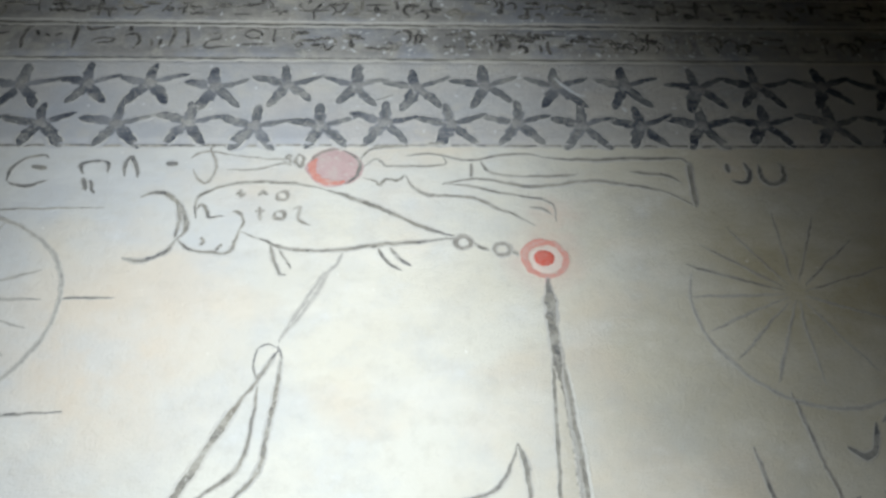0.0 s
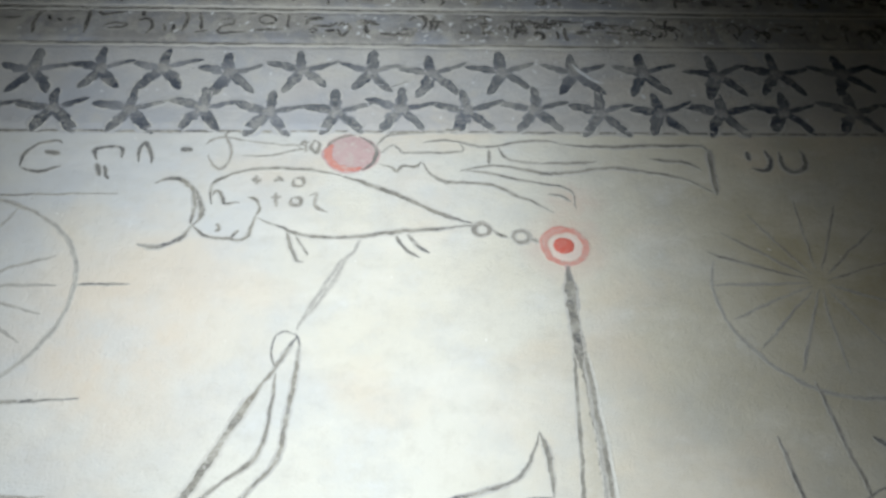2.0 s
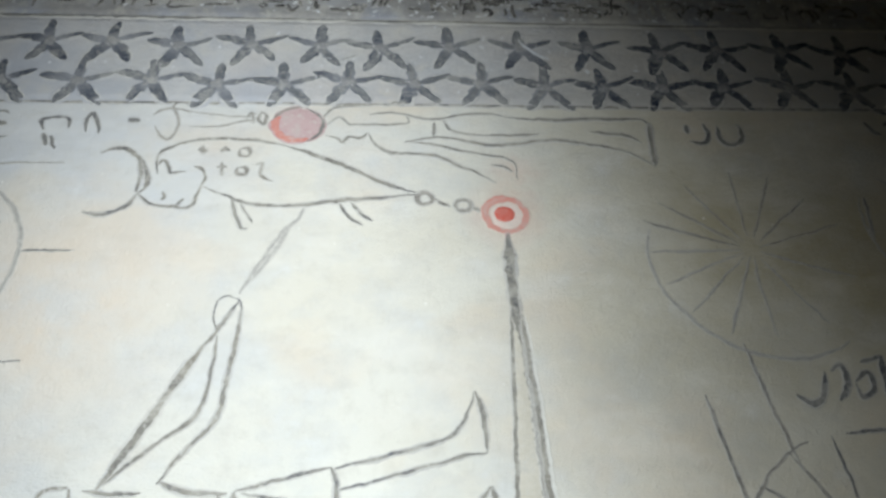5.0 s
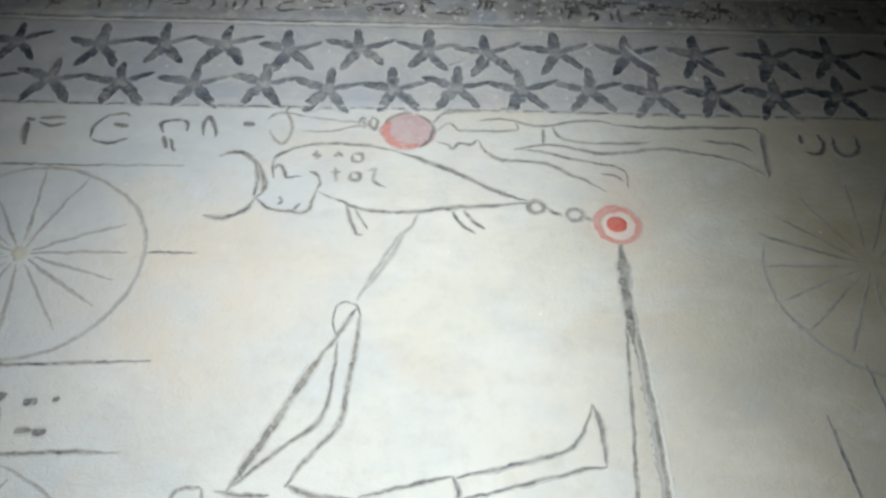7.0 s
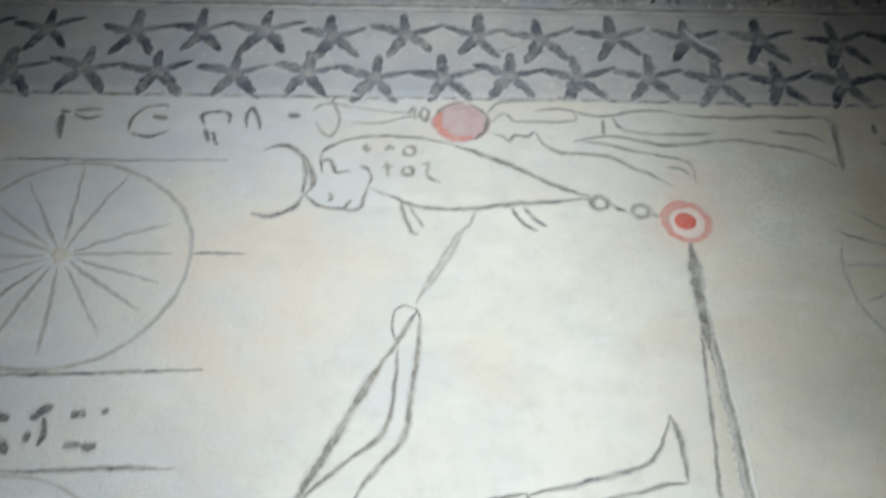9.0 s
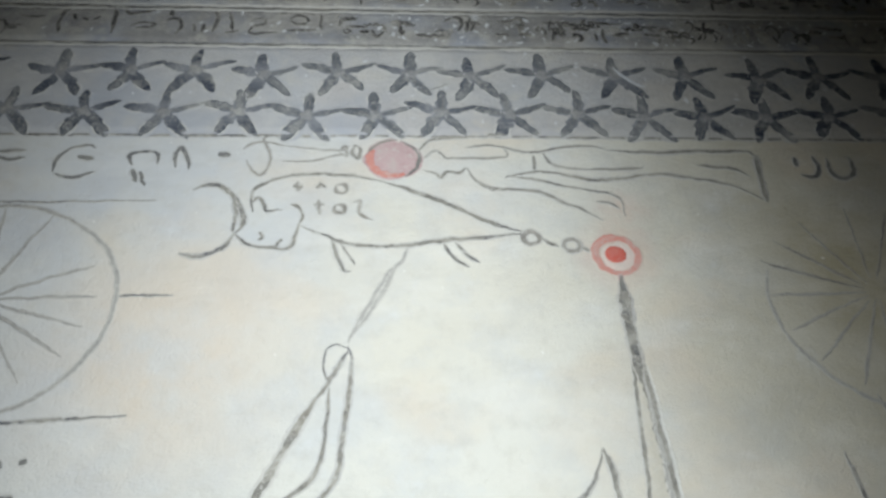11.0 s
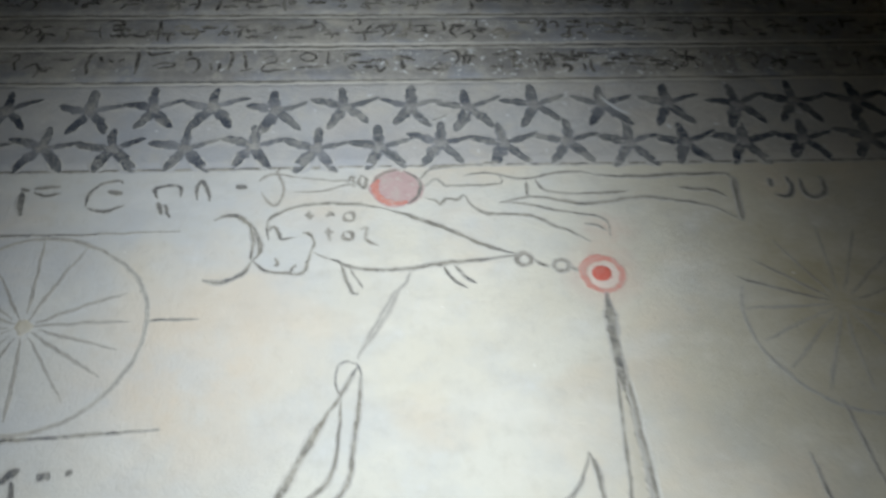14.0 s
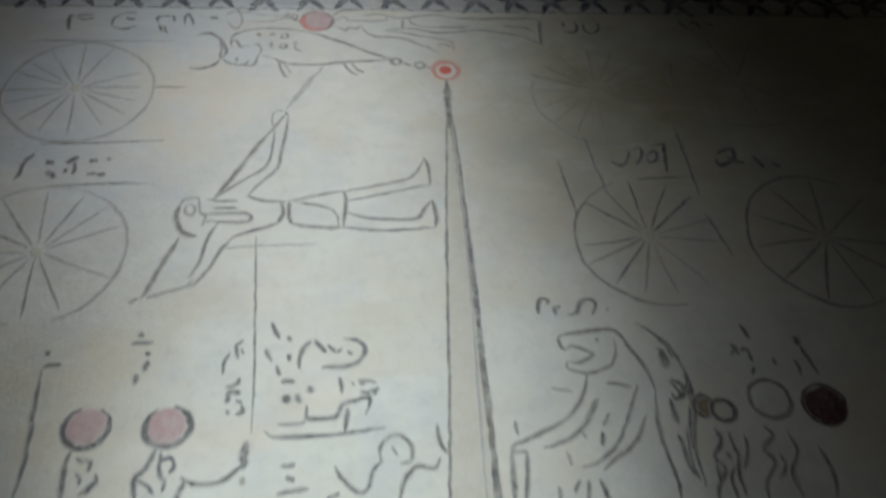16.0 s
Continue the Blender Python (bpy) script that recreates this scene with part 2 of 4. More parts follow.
def groove(verts, faces, fmats, pts, width, shape=None, closed=False, seed=0.0, rough=0.22, lift=0.0):
    """Adds one painted groove with raised, uneven lips along the points."""
    n, k, base = len(pts), len(PROFILE), len(verts)
    for i, p in enumerate(pts):
        a, b = (pts[i - 1], pts[(i + 1) % n]) if closed else (pts[max(i - 1, 0)], pts[min(i + 1, n - 1)])
        d = (b - a).normalized() if (b - a).length > 1e-7 else Vector((1, 0))
        side = Vector((-d.y, d.x))
        s = i / max(n - 1, 1)
        if shape:
            w = width * shape(s)
        else:
            w = width if closed else width * min(1.0, 0.35 + 3.5 * min(s, 1 - s) + (0.3 if n < 8 else 0))
        w *= 1 + 0.7 * rough * noise.noise((p.x * 60 + seed, p.y * 60, seed)) + rough * noise.noise((p.x * 14, p.y * 14 + seed, 2))
        shift = 0.0022 * noise.noise((p.x * 38, p.y * 38, seed + 7)) + 0.0016 * noise.noise((p.x * 120, p.y * 120, seed + 3))
        bite = [1 + 1.1 * rough * noise.noise((p.x * 170 + 5 * e, p.y * 170, seed + 11 * e)) for e in (-1, 1)]
        for o, mm in PROFILE:
            q = p + side * (o * w * (bite[o > 0] if abs(o) < 0.7 else 1) + shift)
            lip = 0.9 + 0.8 * noise.noise((q.x * 95, q.y * 95, seed)) if mm > 0.5 else 1
            verts.append((q.x, q.y, face_z(p.x, p.y) - (mm * lip + lift) * 0.001))
    for i in range(n if closed else n - 1):
        j = (i + 1) % n
        for c in range(k - 1):
            faces.append((base + i * k + c, base + i * k + c + 1, base + j * k + c + 1, base + j * k + c))
            # relief light put into the colour: darker lip on one side, pale lip opposite
            fmats.append((2, 2, 1, 0, 0, 0, 0, 3, 2, 2)[c])


def groove_object(name, lines, paint, parent=None, closed=False, rough=0.4, lift=0.0, lips=None, skirt=None):
    verts, faces, fmats = [], [], []
    for i, (mm, pts) in enumerate(lines):
        groove(verts, faces, fmats, smooth_line(pts, 0.0032), mm * 0.00100, None, closed, i * 3.7 + len(verts) * 0.01, rough, lift + 0.12 * (i % 4))
    return mesh_object(name, verts, faces, (paint, lips or SOFT, skirt or SMUDGE, lips or CHALK_LIT), fmats, parent)


def ring_points(c, r, a=0, b=360, wobble=0.02, n=None):
    n = n or max(12, int(abs(b - a) / 360 * 2 * math.pi * r / 0.006))
    full = abs(b - a) >= 360
    res = []
    for i in range(n if full else n + 1):
        ang = radians(a + (b - a) * i / n)
        rr = r * (1 + wobble * noise.noise((c[0] * 9 + 1.3 * math.cos(ang), c[1] * 9 + 1.3 * math.sin(ang), 3)))
        res.append(Vector((c[0] + rr * math.cos(ang), c[1] + rr * math.sin(ang))))
    return res


def ring_object(name, c, r, mm, paint, parent=None, a=0, b=360, wobble=0.04, lift=0.0, lips=None, skirt=None):
    verts, faces, fmats = [], [], []
    groove(verts, faces, fmats, ring_points(c, r, a, b, wobble), mm * 0.0012, None, abs(b - a) >= 360, c[0] * 5, 0.4, lift)
    return mesh_object(name, verts, faces, (paint, lips or SOFT, skirt or SMUDGE, lips or CHALK_LIT), fmats, parent)


def disc_object(name, c, r, paint, parent=None, squash=1.0, depth=0.6, wobble=0.06):
    """A flat painted disc, slightly domed, with an uneven edge."""
    verts, faces = [(c[0], c[1], face_z(*c) - depth * 0.001)], []
    n = 40
    for k, (f, mm) in enumerate(((0.5, depth), (0.93, depth * 0.85), (1.0, -0.4))):
        for i in range(n):
            ang = 2 * math.pi * i / n
            rr = r * f * (1 + wobble * noise.noise((c[0] * 7 + 1.5 * math.cos(ang), c[1] * 7 + 1.5 * math.sin(ang), 8)))
            x, y = c[0] + rr * math.cos(ang), c[1] + rr * squash * math.sin(ang)
            verts.append((x, y, face_z(*c) - mm * 0.001))
    for i in range(n):
        j = (i + 1) % n
        faces.append((0, 1 + i, 1 + j))
        for k in range(2):
            faces.append((1 + k * n + i, 1 + (k + 1) * n + i, 1 + (k + 1) * n + j, 1 + k * n + j))
    return mesh_object(name, verts, faces, (paint,), None, parent)


def anchor(name, c, label, category, group=""):
    """An empty at the base of a thing made of parts; its parts are built in world places."""
    e = new(name)
    e.empty_display_size = 0.02
    return tagged(e, label, category, group)


pending = []


def cut(mm, *pts):
    pending.append((mm, pts))


def carve(name, label, category, group="", paint=None):
    """Makes one carved drawing of all the grooves cut since the last one."""
    if paint is None:
        paint = INK if "text" in name else THIN if "small grey" in label else SIGN if "sign" in name else FAINT if "faint" in label else LINE
    lips, skirt = (TEXTLIP, TEXTGROUND) if "text" in name else (None, None)
    if ("sign" in name or "link" in name) and len(pending) > 1:
        ob = new(name)
        ob.empty_display_size = 0.02
        for stroke in pending:
            groove_object("stroke", [stroke], paint, ob, lips=lips, skirt=skirt)
    else:
        ob = groove_object(name, pending, paint, lips=lips, skirt=skirt)
    pending.clear()
    return tagged(ob, label, category, group)


# ---- the chamber ----
X0, X1, Y0, Y1 = -2.0, 2.0, -1.9, 2.7


def slab_grid(name, x0, x1, y0, y1, step, thick, mat, drop=0.0):
    """A slab whose lower face follows the uneven plaster, drop metres proud of it."""
    nx, ny = max(1, round((x1 - x0) / step)), max(1, round((y1 - y0) / step))
    verts = [(x0 + (x1 - x0) * i / nx, y0 + (y1 - y0) * j / ny, 0) for j in range(ny + 1) for i in range(nx + 1)]
    low = [(x, y, surf(x, y) - drop) for x, y, _ in verts]
    faces = [(j * (nx + 1) + i, (j + 1) * (nx + 1) + i, (j + 1) * (nx + 1) + i + 1, j * (nx + 1) + i + 1) for j in range(ny) for i in range(nx)]
    edge = [i for i in range(nx + 1)] + [j * (nx + 1) + nx for j in range(1, ny + 1)] + [ny * (nx + 1) + i for i in range(nx - 1, -1, -1)] + [j * (nx + 1) for j in range(ny - 1, 0, -1)]
    base = len(low)
    low += [(low[e][0], low[e][1], H + thick) for e in edge]
    m = len(edge)
    faces += [(edge[k], edge[(k + 1) % m], base + (k + 1) % m, base + k) for k in range(m)]
    faces.append(tuple(base + k for k in range(m)))
    return mesh_object(name, low, faces, (mat,))


def box_object(name, lo, hi, mat, cuts=24, bump=0.02):
    """A rough-hewn block: a box with uneven faces."""
    bm = bmesh.new()
    bmesh.ops.create_cube(bm, size=1.0)
    bmesh.ops.subdivide_edges(bm, edges=bm.edges[:], cuts=cuts, use_grid_fill=True)
    for v in bm.verts:
        p = Vector(a + (b - a) * (c + 0.5) for a, b, c in zip(lo, hi, v.co))
        v.co = p + Vector((noise.noise(p * 2.1), noise.noise(p * 2.1 + Vector((9, 0, 0))), noise.noise(p * 2.1 + Vector((0, 9, 0))))) * bump
    me = bpy.data.meshes.new(name)
    bm.to_mesh(me)
    bm.free()
    me.materials.append(mat)
    return new(name, me)


tagged(slab_grid("ceiling", X0, X1, Y0, Y1, 0.025, 0.2, PLASTER), "old cream plastered stone ceiling with carved line drawings", "ceiling", kind="structure")
tagged(box_object("floor", (X0 - 0.2, Y0 - 0.2, -0.2), (X1 + 0.2, Y1 + 0.2, 0), FLOORSTONE), "dusty rock floor of a dark chamber", "floor", kind="structure")
for wall_name, lo, hi in (("wall_north", (X0 - 0.2, Y1, 0.0), (X1 + 0.2, Y1 + 0.2, H + 0.1)), ("wall_south", (X0 - 0.2, Y0 - 0.2, 0.0), (X1 + 0.2, Y0, H + 0.1)),
                          ("wall_east", (X1, Y0, 0.0), (X1 + 0.2, Y1, H + 0.1)), ("wall_west", (X0 - 0.2, Y0, 0.0), (X0, Y1, H + 0.1))):
    tagged(box_object(wall_name, lo, hi, WALLSTONE), "plain rough limestone chamber wall", "wall", kind="structure")

tagged(slab_grid("star_frieze_band", -1.95, 1.95, *STARS_Y, 0.02, 0.01, FRIEZE, BAND_DEPTH), "faded blue-grey painted ground of the star frieze", "painted band", kind="structure")
for a, b in TEXT_Y:
    tagged(slab_grid("text_band", -1.95, 1.95, a, b, 0.02, 0.01, TEXTGROUND, BAND_DEPTH), "sooty grey band filled with carved writing", "painted band", "text bands", "structure")


# ---- the long wedge ----
wedge = anchor("long_wedge", (0, 0), "long thin tapering wedge with dark edges hanging from the red ring", "carving")
WL = ((-0.001, 0.050), (-0.004, 0.10), (-0.008, 0.17), (-0.019, 0.335), (-0.029, 0.46), (-0.042, 0.66), (-0.064, 1.06), (-0.080, 1.31), (-0.098, 1.60))
WR = ((0.001, 0.050), (0.000, 0.115), (0.002, 0.22), (0.008, 0.38), (0.011, 0.55), (0.016, 0.78), (0.016, 0.95), (0.017, 1.10), (0.017, 1.31), (0.019, 1.60))
left, right = smooth_line(WL, 0.02), smooth_line(WR, 0.02)
wv, wf = [], []
for k in range(61):
    p, q = left[round(k / 60 * (len(left) - 1))], right[round(k / 60 * (len(right) - 1))]
    for s in (0, 0.1, 0.5, 0.9, 1):
        v = p.lerp(q, s)
        wv.append((v.x, v.y, face_z(v.x, v.y) - (0.0003 if 0 < s < 1 else -0.0003)))
for k in range(60):
    wf += [(k * 5 + c, k * 5 + c + 1, k * 5 + c + 6, k * 5 + c + 5) for c in range(4)]
mesh_object("wash", wv, wf, (TAN,), None, wedge)["label"] = "thin brownish wash"
groove_object("edge_line", [(6, WL)], LINE, wedge)
groove_object("edge_line", [(12, WR)], LINE, wedge, lips=THIN)
# pale strip in place of the light caught by the right edge's lip
groove_object("chalky_edge", [(4, [(x + 0.011, y) for x, y in WR[2:8]])], CHALK_LIT, wedge, lips=CHALK_LIT, skirt=PLASTER)["label"] = "pale strip painted as the lit lip of the edge"
groove_object("soot_streak", [(12, ((0.0, 0.044), (-0.002, 0.11), (-0.004, 0.18), (-0.003, 0.25)))], LINE, wedge, lift=0.4, lips=THIN)["label"] = "dark soot between the edges"
groove_object("inner_line", [(5, ((0.001, 0.21), (0.005, 0.40), (0.006, 0.635), (0.005, 0.84), (-0.002, 1.08), (-0.008, 1.4)))], FAINT, wedge, lift=0.3)

# ---- red ring, discs and the small rings ----
ring = anchor("red_ring", (0, 0), "bright red ring with a pale middle and a solid red centre", "painted disc")
disc_object("pale_ground", (0.0, 0.0), 0.034, PINKISH, ring, 1.0, 0.5)
ring_object("outer_ring", (0.001, 0.001), 0.0375, 8, BLUSH, ring, lift=0.3, lips=BLUSH, skirt=PLASTER)
ring_object("red_arc", (0.0, -0.001), 0.037, 6, BLUSH, ring, 170, 290, lift=0.6, lips=RED, skirt=BLUSH)
disc_object("centre", (-0.001, -0.001), 0.020, RED, ring, 0.95, 1.1)
groove_object("stem", [(9, ((-0.002, 0.042), (-0.001, 0.054)))], ROSE, ring, lift=0.3, lips=ROSE, skirt=PLASTER)

big = anchor("rose_disc", (0, 0), "faded rose-red disc with a worn darker rim", "painted disc", "discs")
disc_object("fill", (-0.382, -0.225), 0.048, ROSE, big, 1.0, 0.5)
ring_object("red_rim", (-0.382, -0.225), 0.042, 10, BLUSH, big, 60, 215, lift=0.5, lips=BLUSH, skirt=ROSE)
ring_object("worn_rim", (-0.382, -0.225), 0.048, 4, THIN, big, -160, -78, lift=0.5, lips=ROSE, skirt=ROSE)
ring_object("dark_rim", (-0.382, -0.225), 0.048, 5, SIGN, big, -75, 65, lift=0.5, lips=ROSE, skirt=ROSE)
for c in ((-0.145, -0.037), (-0.075, -0.021)):
    tagged(ring_object("small_ring", c, 0.014, 6, THIN), "small grey carved ring beside the red ring", "carving", "small rings")


def sun_disc(c, r, fill, rim, label, a=0, b=360, mm=7):
    s = anchor("sun_disc", c, label, "painted disc", "discs")
    disc_object("fill", c, r, fill, s, 1.0, 0.4)
    ring_object("rim", c, r, mm, rim, s, a, b, lift=0.3, lips=rim)


sun_disc((-0.819, 1.127), 0.046, ROSE, DARK, "dusty pink disc with a dark outline", -60, 250, 8)
sun_disc((-0.656, 1.130), 0.046, ROSE, DARK, "light pink disc with a dark outline", -80, 240, 8)
sun_disc((0.500, 1.120), 0.027, BROWN, DARK, "small brown disc half hidden by a pale one", 90, 290)
sun_disc((0.536, 1.131), 0.026, TAN, DARK, "small pale disc with a heavy dark outline")
sun_disc((0.650, 1.106), 0.047, PLASTER, LINE, "plain plaster disc with a dim outline", mm=6)
sun_disc((0.772, 1.124), 0.050, MAROON, MAROON, "dark red disc in shadow", mm=4)


# ---- spoked circles ----
def spoked_circle(c, r, angles, mm, paint, label, rims=((0, 360),), hub=TAN, rim_paint=None, dim=None, rim_at=None):
    w = anchor("spoked_circle", c, label, "carving", "spoked circles")
    for a, b in rims:
        ring_object("rim", (rim_at or c)[:2], rim_at[2] if rim_at else r, mm + 0.8, rim_paint or paint, w, a, b, wobble=0.05)
    if hub:
        disc_object("hub", c, 0.016, hub, w, 1.0, 0.5, 0.3)
    rnd = random.Random(round(c[0] * 1000))
    for i, a in enumerate(angles):
        u = Vector((math.cos(radians(a)), math.sin(radians(a))))
        near, far = rnd.uniform(0.012, 0.03), r * rnd.uniform(0.9, 1.0)
        bend = Vector((-u.y, u.x)) * rnd.uniform(-0.003, 0.003)
        m = Vector(c)
        groove_object("spoke", [(mm * rnd.uniform(0.7, 1.15), (m + u * near, m + u * (near + far) / 2 + bend, m + u * far))], (FAINT if dim and dim[0] < a < dim[1] else paint if rnd.random() < 0.65 else THIN), w, lift=0.15 * (i % 4), lips=THIN)


spoked_circle((-1.038, 0.086), 0.197, (-2, -22, -66, -92, -121, -143, -159, 177, 161, 134, 111, 86, 57, 35, 17), 4.2, FAINT, "pale carved circle with thin grey spokes near ruled lines", rim_paint=FAINT, rim_at=(-1.028, 0.095, 0.201))
spoked_circle((-1.016, 0.664), 0.206, (-94, -66, -45, -23, 24, 63, 88, 120, 150, 178, 206, 235), 4.2, FAINT, "large carved circle with thin spokes on blue-grey plaster", ((-70, 70), (95, 290)), rim_paint=FAINT)
# lower spokes are pale; their paint and the rim's also stand in for dim light
spoked_circle((0.436, 0.081), 0.200, (-160, -143, -120, -88, -65, -41, -18, 179, 156, 136, 115, 92, 60, 20), 3.2, THIN, "brown-stained carved circle with dark spokes and a half-lost rim", ((60, 200),), None, FAINT, dim=(0, 181), rim_at=(0.450, 0.102, 0.204))
spoked_circle((0.477, 0.636), 0.196, (-95, -64, -43, -18, 6, 52, 79, 105, 128, 153, 171, -142, -119), 4, SIGN, "carved circle with dark radiating spokes and a rough rim", ((80, 250),), rim_paint=THIN, dim=(-30, 110), rim_at=(0.491, 0.645, 0.205))
spoked_circle((0.945, 0.648), 0.212, (-84, -42, 8, 40, 74, 108, 140, 172, 205, 240), 4.5, LINE, "dim carved spoked circle in the dark", ((60, 300),), rim_paint=THIN, dim=(-90, 60))
spoked_circle((0.880, 0.030), 0.210, (-140, -104, -62, 38, 82), 3.2, FAINT, "barely lit spoked circle on brown plaster", ((60, 200),), None)


# ---- star frieze ----
def petal(s):
    """Width of a star's arm from its root to its round tip."""
    return (0.72 + 0.28 * min(1, s / 0.35)) * (1 if s < 0.74 else max(0.28, 1 - ((s - 0.74) / 0.31) ** 1.7))


def carved_star(c, rnd):
    """Five painted petals round a small bare middle."""
    s = anchor("carved_star", c, "dark blue-grey five-armed star, carved and painted, partly worn", "carved star", "stars of the frieze")
    turn = rnd.uniform(-5, 5)
    disc_object("middle", c, 0.0145, STARMID, s, 1.0, 0.75, 0.6)
    for ang, size, wide in ((-92, 0.066, 20), (-20, 0.078, 13), (52, 0.082, 19), (118, 0.076, 22), (197, 0.074, 20)):
        a = radians(ang + turn + rnd.uniform(-4, 4))
        u = Vector((math.cos(a), math.sin(a)))
        far, near = size * rnd.uniform(0.9, 1.08), rnd.uniform(0.0, 0.004)
        bend = Vector((-u.y, u.x)) * rnd.uniform(-0.005, 0.005)
        m = Vector(c)
        verts, faces, fm = [], [], []
        groove(verts, faces, fm, smooth_line((m + u * near, m + u * (near + far) / 2 + bend, m + u * far), 0.006), wide * 0.001 * rnd.uniform(0.85, 1.1), petal, False, rnd.random() * 50, 0.22, rnd.uniform(0, 0.3))
        k = len(PROFILE)
        rows = len(verts) // k
        # past the root both lips take the pale lit colour
        fm = [0 if m in (1, 3) and i // (k - 1) < 0.45 * rows else min(m, 2) if m < 3 else 1 for i, m in enumerate(fm)]
        pale_middle = rnd.random() < (0.75 if -0.62 < c[0] < 0.15 else 0.1 if c[0] > 0.3 else 0.3)
        if pale_middle:          # a lighter middle for the arm, most often near the frieze's centre
            fm = [3 if m == 0 and i % (k - 1) in (4, 5) and i // (k - 1) < 0.86 * rows else m for i, m in enumerate(fm)]
        arm = mesh_object("arm", verts, faces, (STARPAINT, CHALK_LIT, FRIEZE, STARFILL), fm, s)
        keep = rnd.uniform(-0.5, 0.5) - (0.6 if c[0] > 0.15 else 0.0)
        worn = arm.data.attributes.new("worn", "FLOAT", "POINT")
        worn.data.foreach_set("value", [min(1, max(0, keep + 1.0 - 1.5 * (i // k) / rows)) for i in range(len(verts))])


rnd = random.Random(7)
TOP = (-1.203, -1.03, -0.897, -0.772, -0.637, -0.489, -0.345, -0.221, -0.074, 0.080, 0.226, 0.381, 0.513, 0.660)
LOW = (-1.246, -1.105, -0.964, -0.817, -0.677, -0.545, -0.414, -0.287, -0.152, -0.016, 0.116, 0.238, 0.365, 0.497, 0.640)
for row, y in ((TOP, -0.464), (LOW, -0.345)):
    more = [row[-1] + 0.134 * k for k in range(1, 8)] + [row[0] - 0.136 * k for k in range(1, 3)]
    for x in (*row, *more):
        carved_star((x, y + rnd.uniform(-0.006, 0.006)), rnd)

for y, mm in ((STARS_Y[1] + 0.003, 7), (STARS_Y[0] - 0.003, 7), (TEXT_Y[0][0] - 0.0045, 6), (TEXT_Y[1][0] - 0.0045, 6), (TEXT_Y[2][0] - 0.0045, 6)):
    pts = [(-1.95 + 3.9 * k / 26, y + 0.002 * noise.noise((k * 0.7, y * 30, 1))) for k in range(27)]
    tagged(groove_object("border_line", [(mm, pts)], LINE, rough=0.5, skirt=FRIEZE), "dark incised border line between painted bands", "carved line", "border lines")

for y, mm in ((STARS_Y[0] + 0.006, 4), (TEXT_Y[0][0] + 0.006, 3), (TEXT_Y[0][0] - 0.011, 3), (TEXT_Y[1][0] + 0.006, 3)):
    pts = [(-1.95 + 3.9 * k / 40, y + 0.002 * noise.noise((k * 0.9, y * 30, 5))) for k in range(41)]
    tagged(groove_object("border_ledge", [(mm, pts)], CHALK_LIT, rough=0.8, lift=0.5, lips=CHALK_LIT, skirt=FRIEZE), "thin worn pale ledge along a painted band", "carved line", "border lines")

# ---- writing and drawings ----
cut(9, (-0.735, -0.149), (-0.721, -0.158), (-0.695, -0.159), (-0.673, -0.146), (-0.651, -0.114), (-0.641, -0.083), (-0.646, -0.061), (-0.654, -0.048))
cut(8, (-0.662, -0.128), (-0.656, -0.101), (-0.655, -0.074), (-0.657, -0.052))
cut(8, (-0.654, -0.048), (-0.666, -0.021), (-0.688, -0.006), (-0.716, 0.001), (-0.741, -0.006))
cut(6, (-0.654, -0.048), (-0.634, -0.028), (-0.613, -0.019), (-0.583, -0.016), (-0.568, -0.013), (-0.555, -0.021), (-0.55, -0.043), (-0.546, -0.069))
cut(6, (-0.546, -0.069), (-0.54, -0.087), (-0.55, -0.107), (-0.563, -0.115))
cut(5, (-0.582, -0.016), (-0.579, -0.028), (-0.572, -0.037))
cut(5, (-0.631, -0.116), (-0.62, -0.129), (-0.608, -0.11), (-0.601, -0.099), (-0.576, -0.102))
cut(6, (-0.627, -0.097), (-0.632, -0.124), (-0.628, -0.149), (-0.606, -0.166), (-0.572, -0.18), (-0.52, -0.186), (-0.457, -0.182), (-0.393, -0.166))
cut(8, (-0.393, -0.166), (-0.329, -0.137), (-0.266, -0.103), (-0.221, -0.074), (-0.19, -0.062), (-0.159, -0.051))
cut(7, (-0.544, -0.067), (-0.529, -0.057), (-0.498, -0.043), (-0.467, -0.027), (-0.422, -0.019), (-0.367, -0.02), (-0.317, -0.029), (-0.267, -0.035), (-0.222, -0.038), (-0.157, -0.048))
cut(6, (-0.489, -0.031), (-0.479, -0.002), (-0.466, 0.031), (-0.455, 0.033))
cut(5, (-0.472, -0.023), (-0.46, -0.002), (-0.448, 0.02))
cut(6, (-0.297, -0.024), (-0.283, 0.004), (-0.256, 0.027))
cut(5, (-0.277, -0.028), (-0.26, -0.002), (-0.238, 0.016))
cut(5, (-0.611, -0.052), (-0.606, -0.040), (-0.612, -0.034))
carve("carved_figure", "dark incised outline of a horned oval creature", "carving", "carved figures")
cut(10, (-0.561, -0.159), (-0.544, -0.154))
cut(6, (-0.555, -0.169), (-0.551, -0.146))
cut(7, (-0.519, -0.152), (-0.508, -0.163))
cut(6, (-0.514, -0.166), (-0.503, -0.154))
cut(7, (-0.484, -0.16), (-0.468, -0.161), (-0.467, -0.143), (-0.483, -0.143), (-0.484, -0.16))
cut(6, (-0.515, -0.126), (-0.512, -0.091))
cut(6, (-0.522, -0.112), (-0.504, -0.115))
cut(7, (-0.485, -0.112), (-0.471, -0.112), (-0.469, -0.096), (-0.484, -0.096), (-0.485, -0.112))
cut(6, (-0.453, -0.118), (-0.441, -0.123), (-0.443, -0.101), (-0.432, -0.085), (-0.418, -0.079))
carve("carved_sign", "small grey carved marks inside the horned outline", "carved sign", "scattered signs")
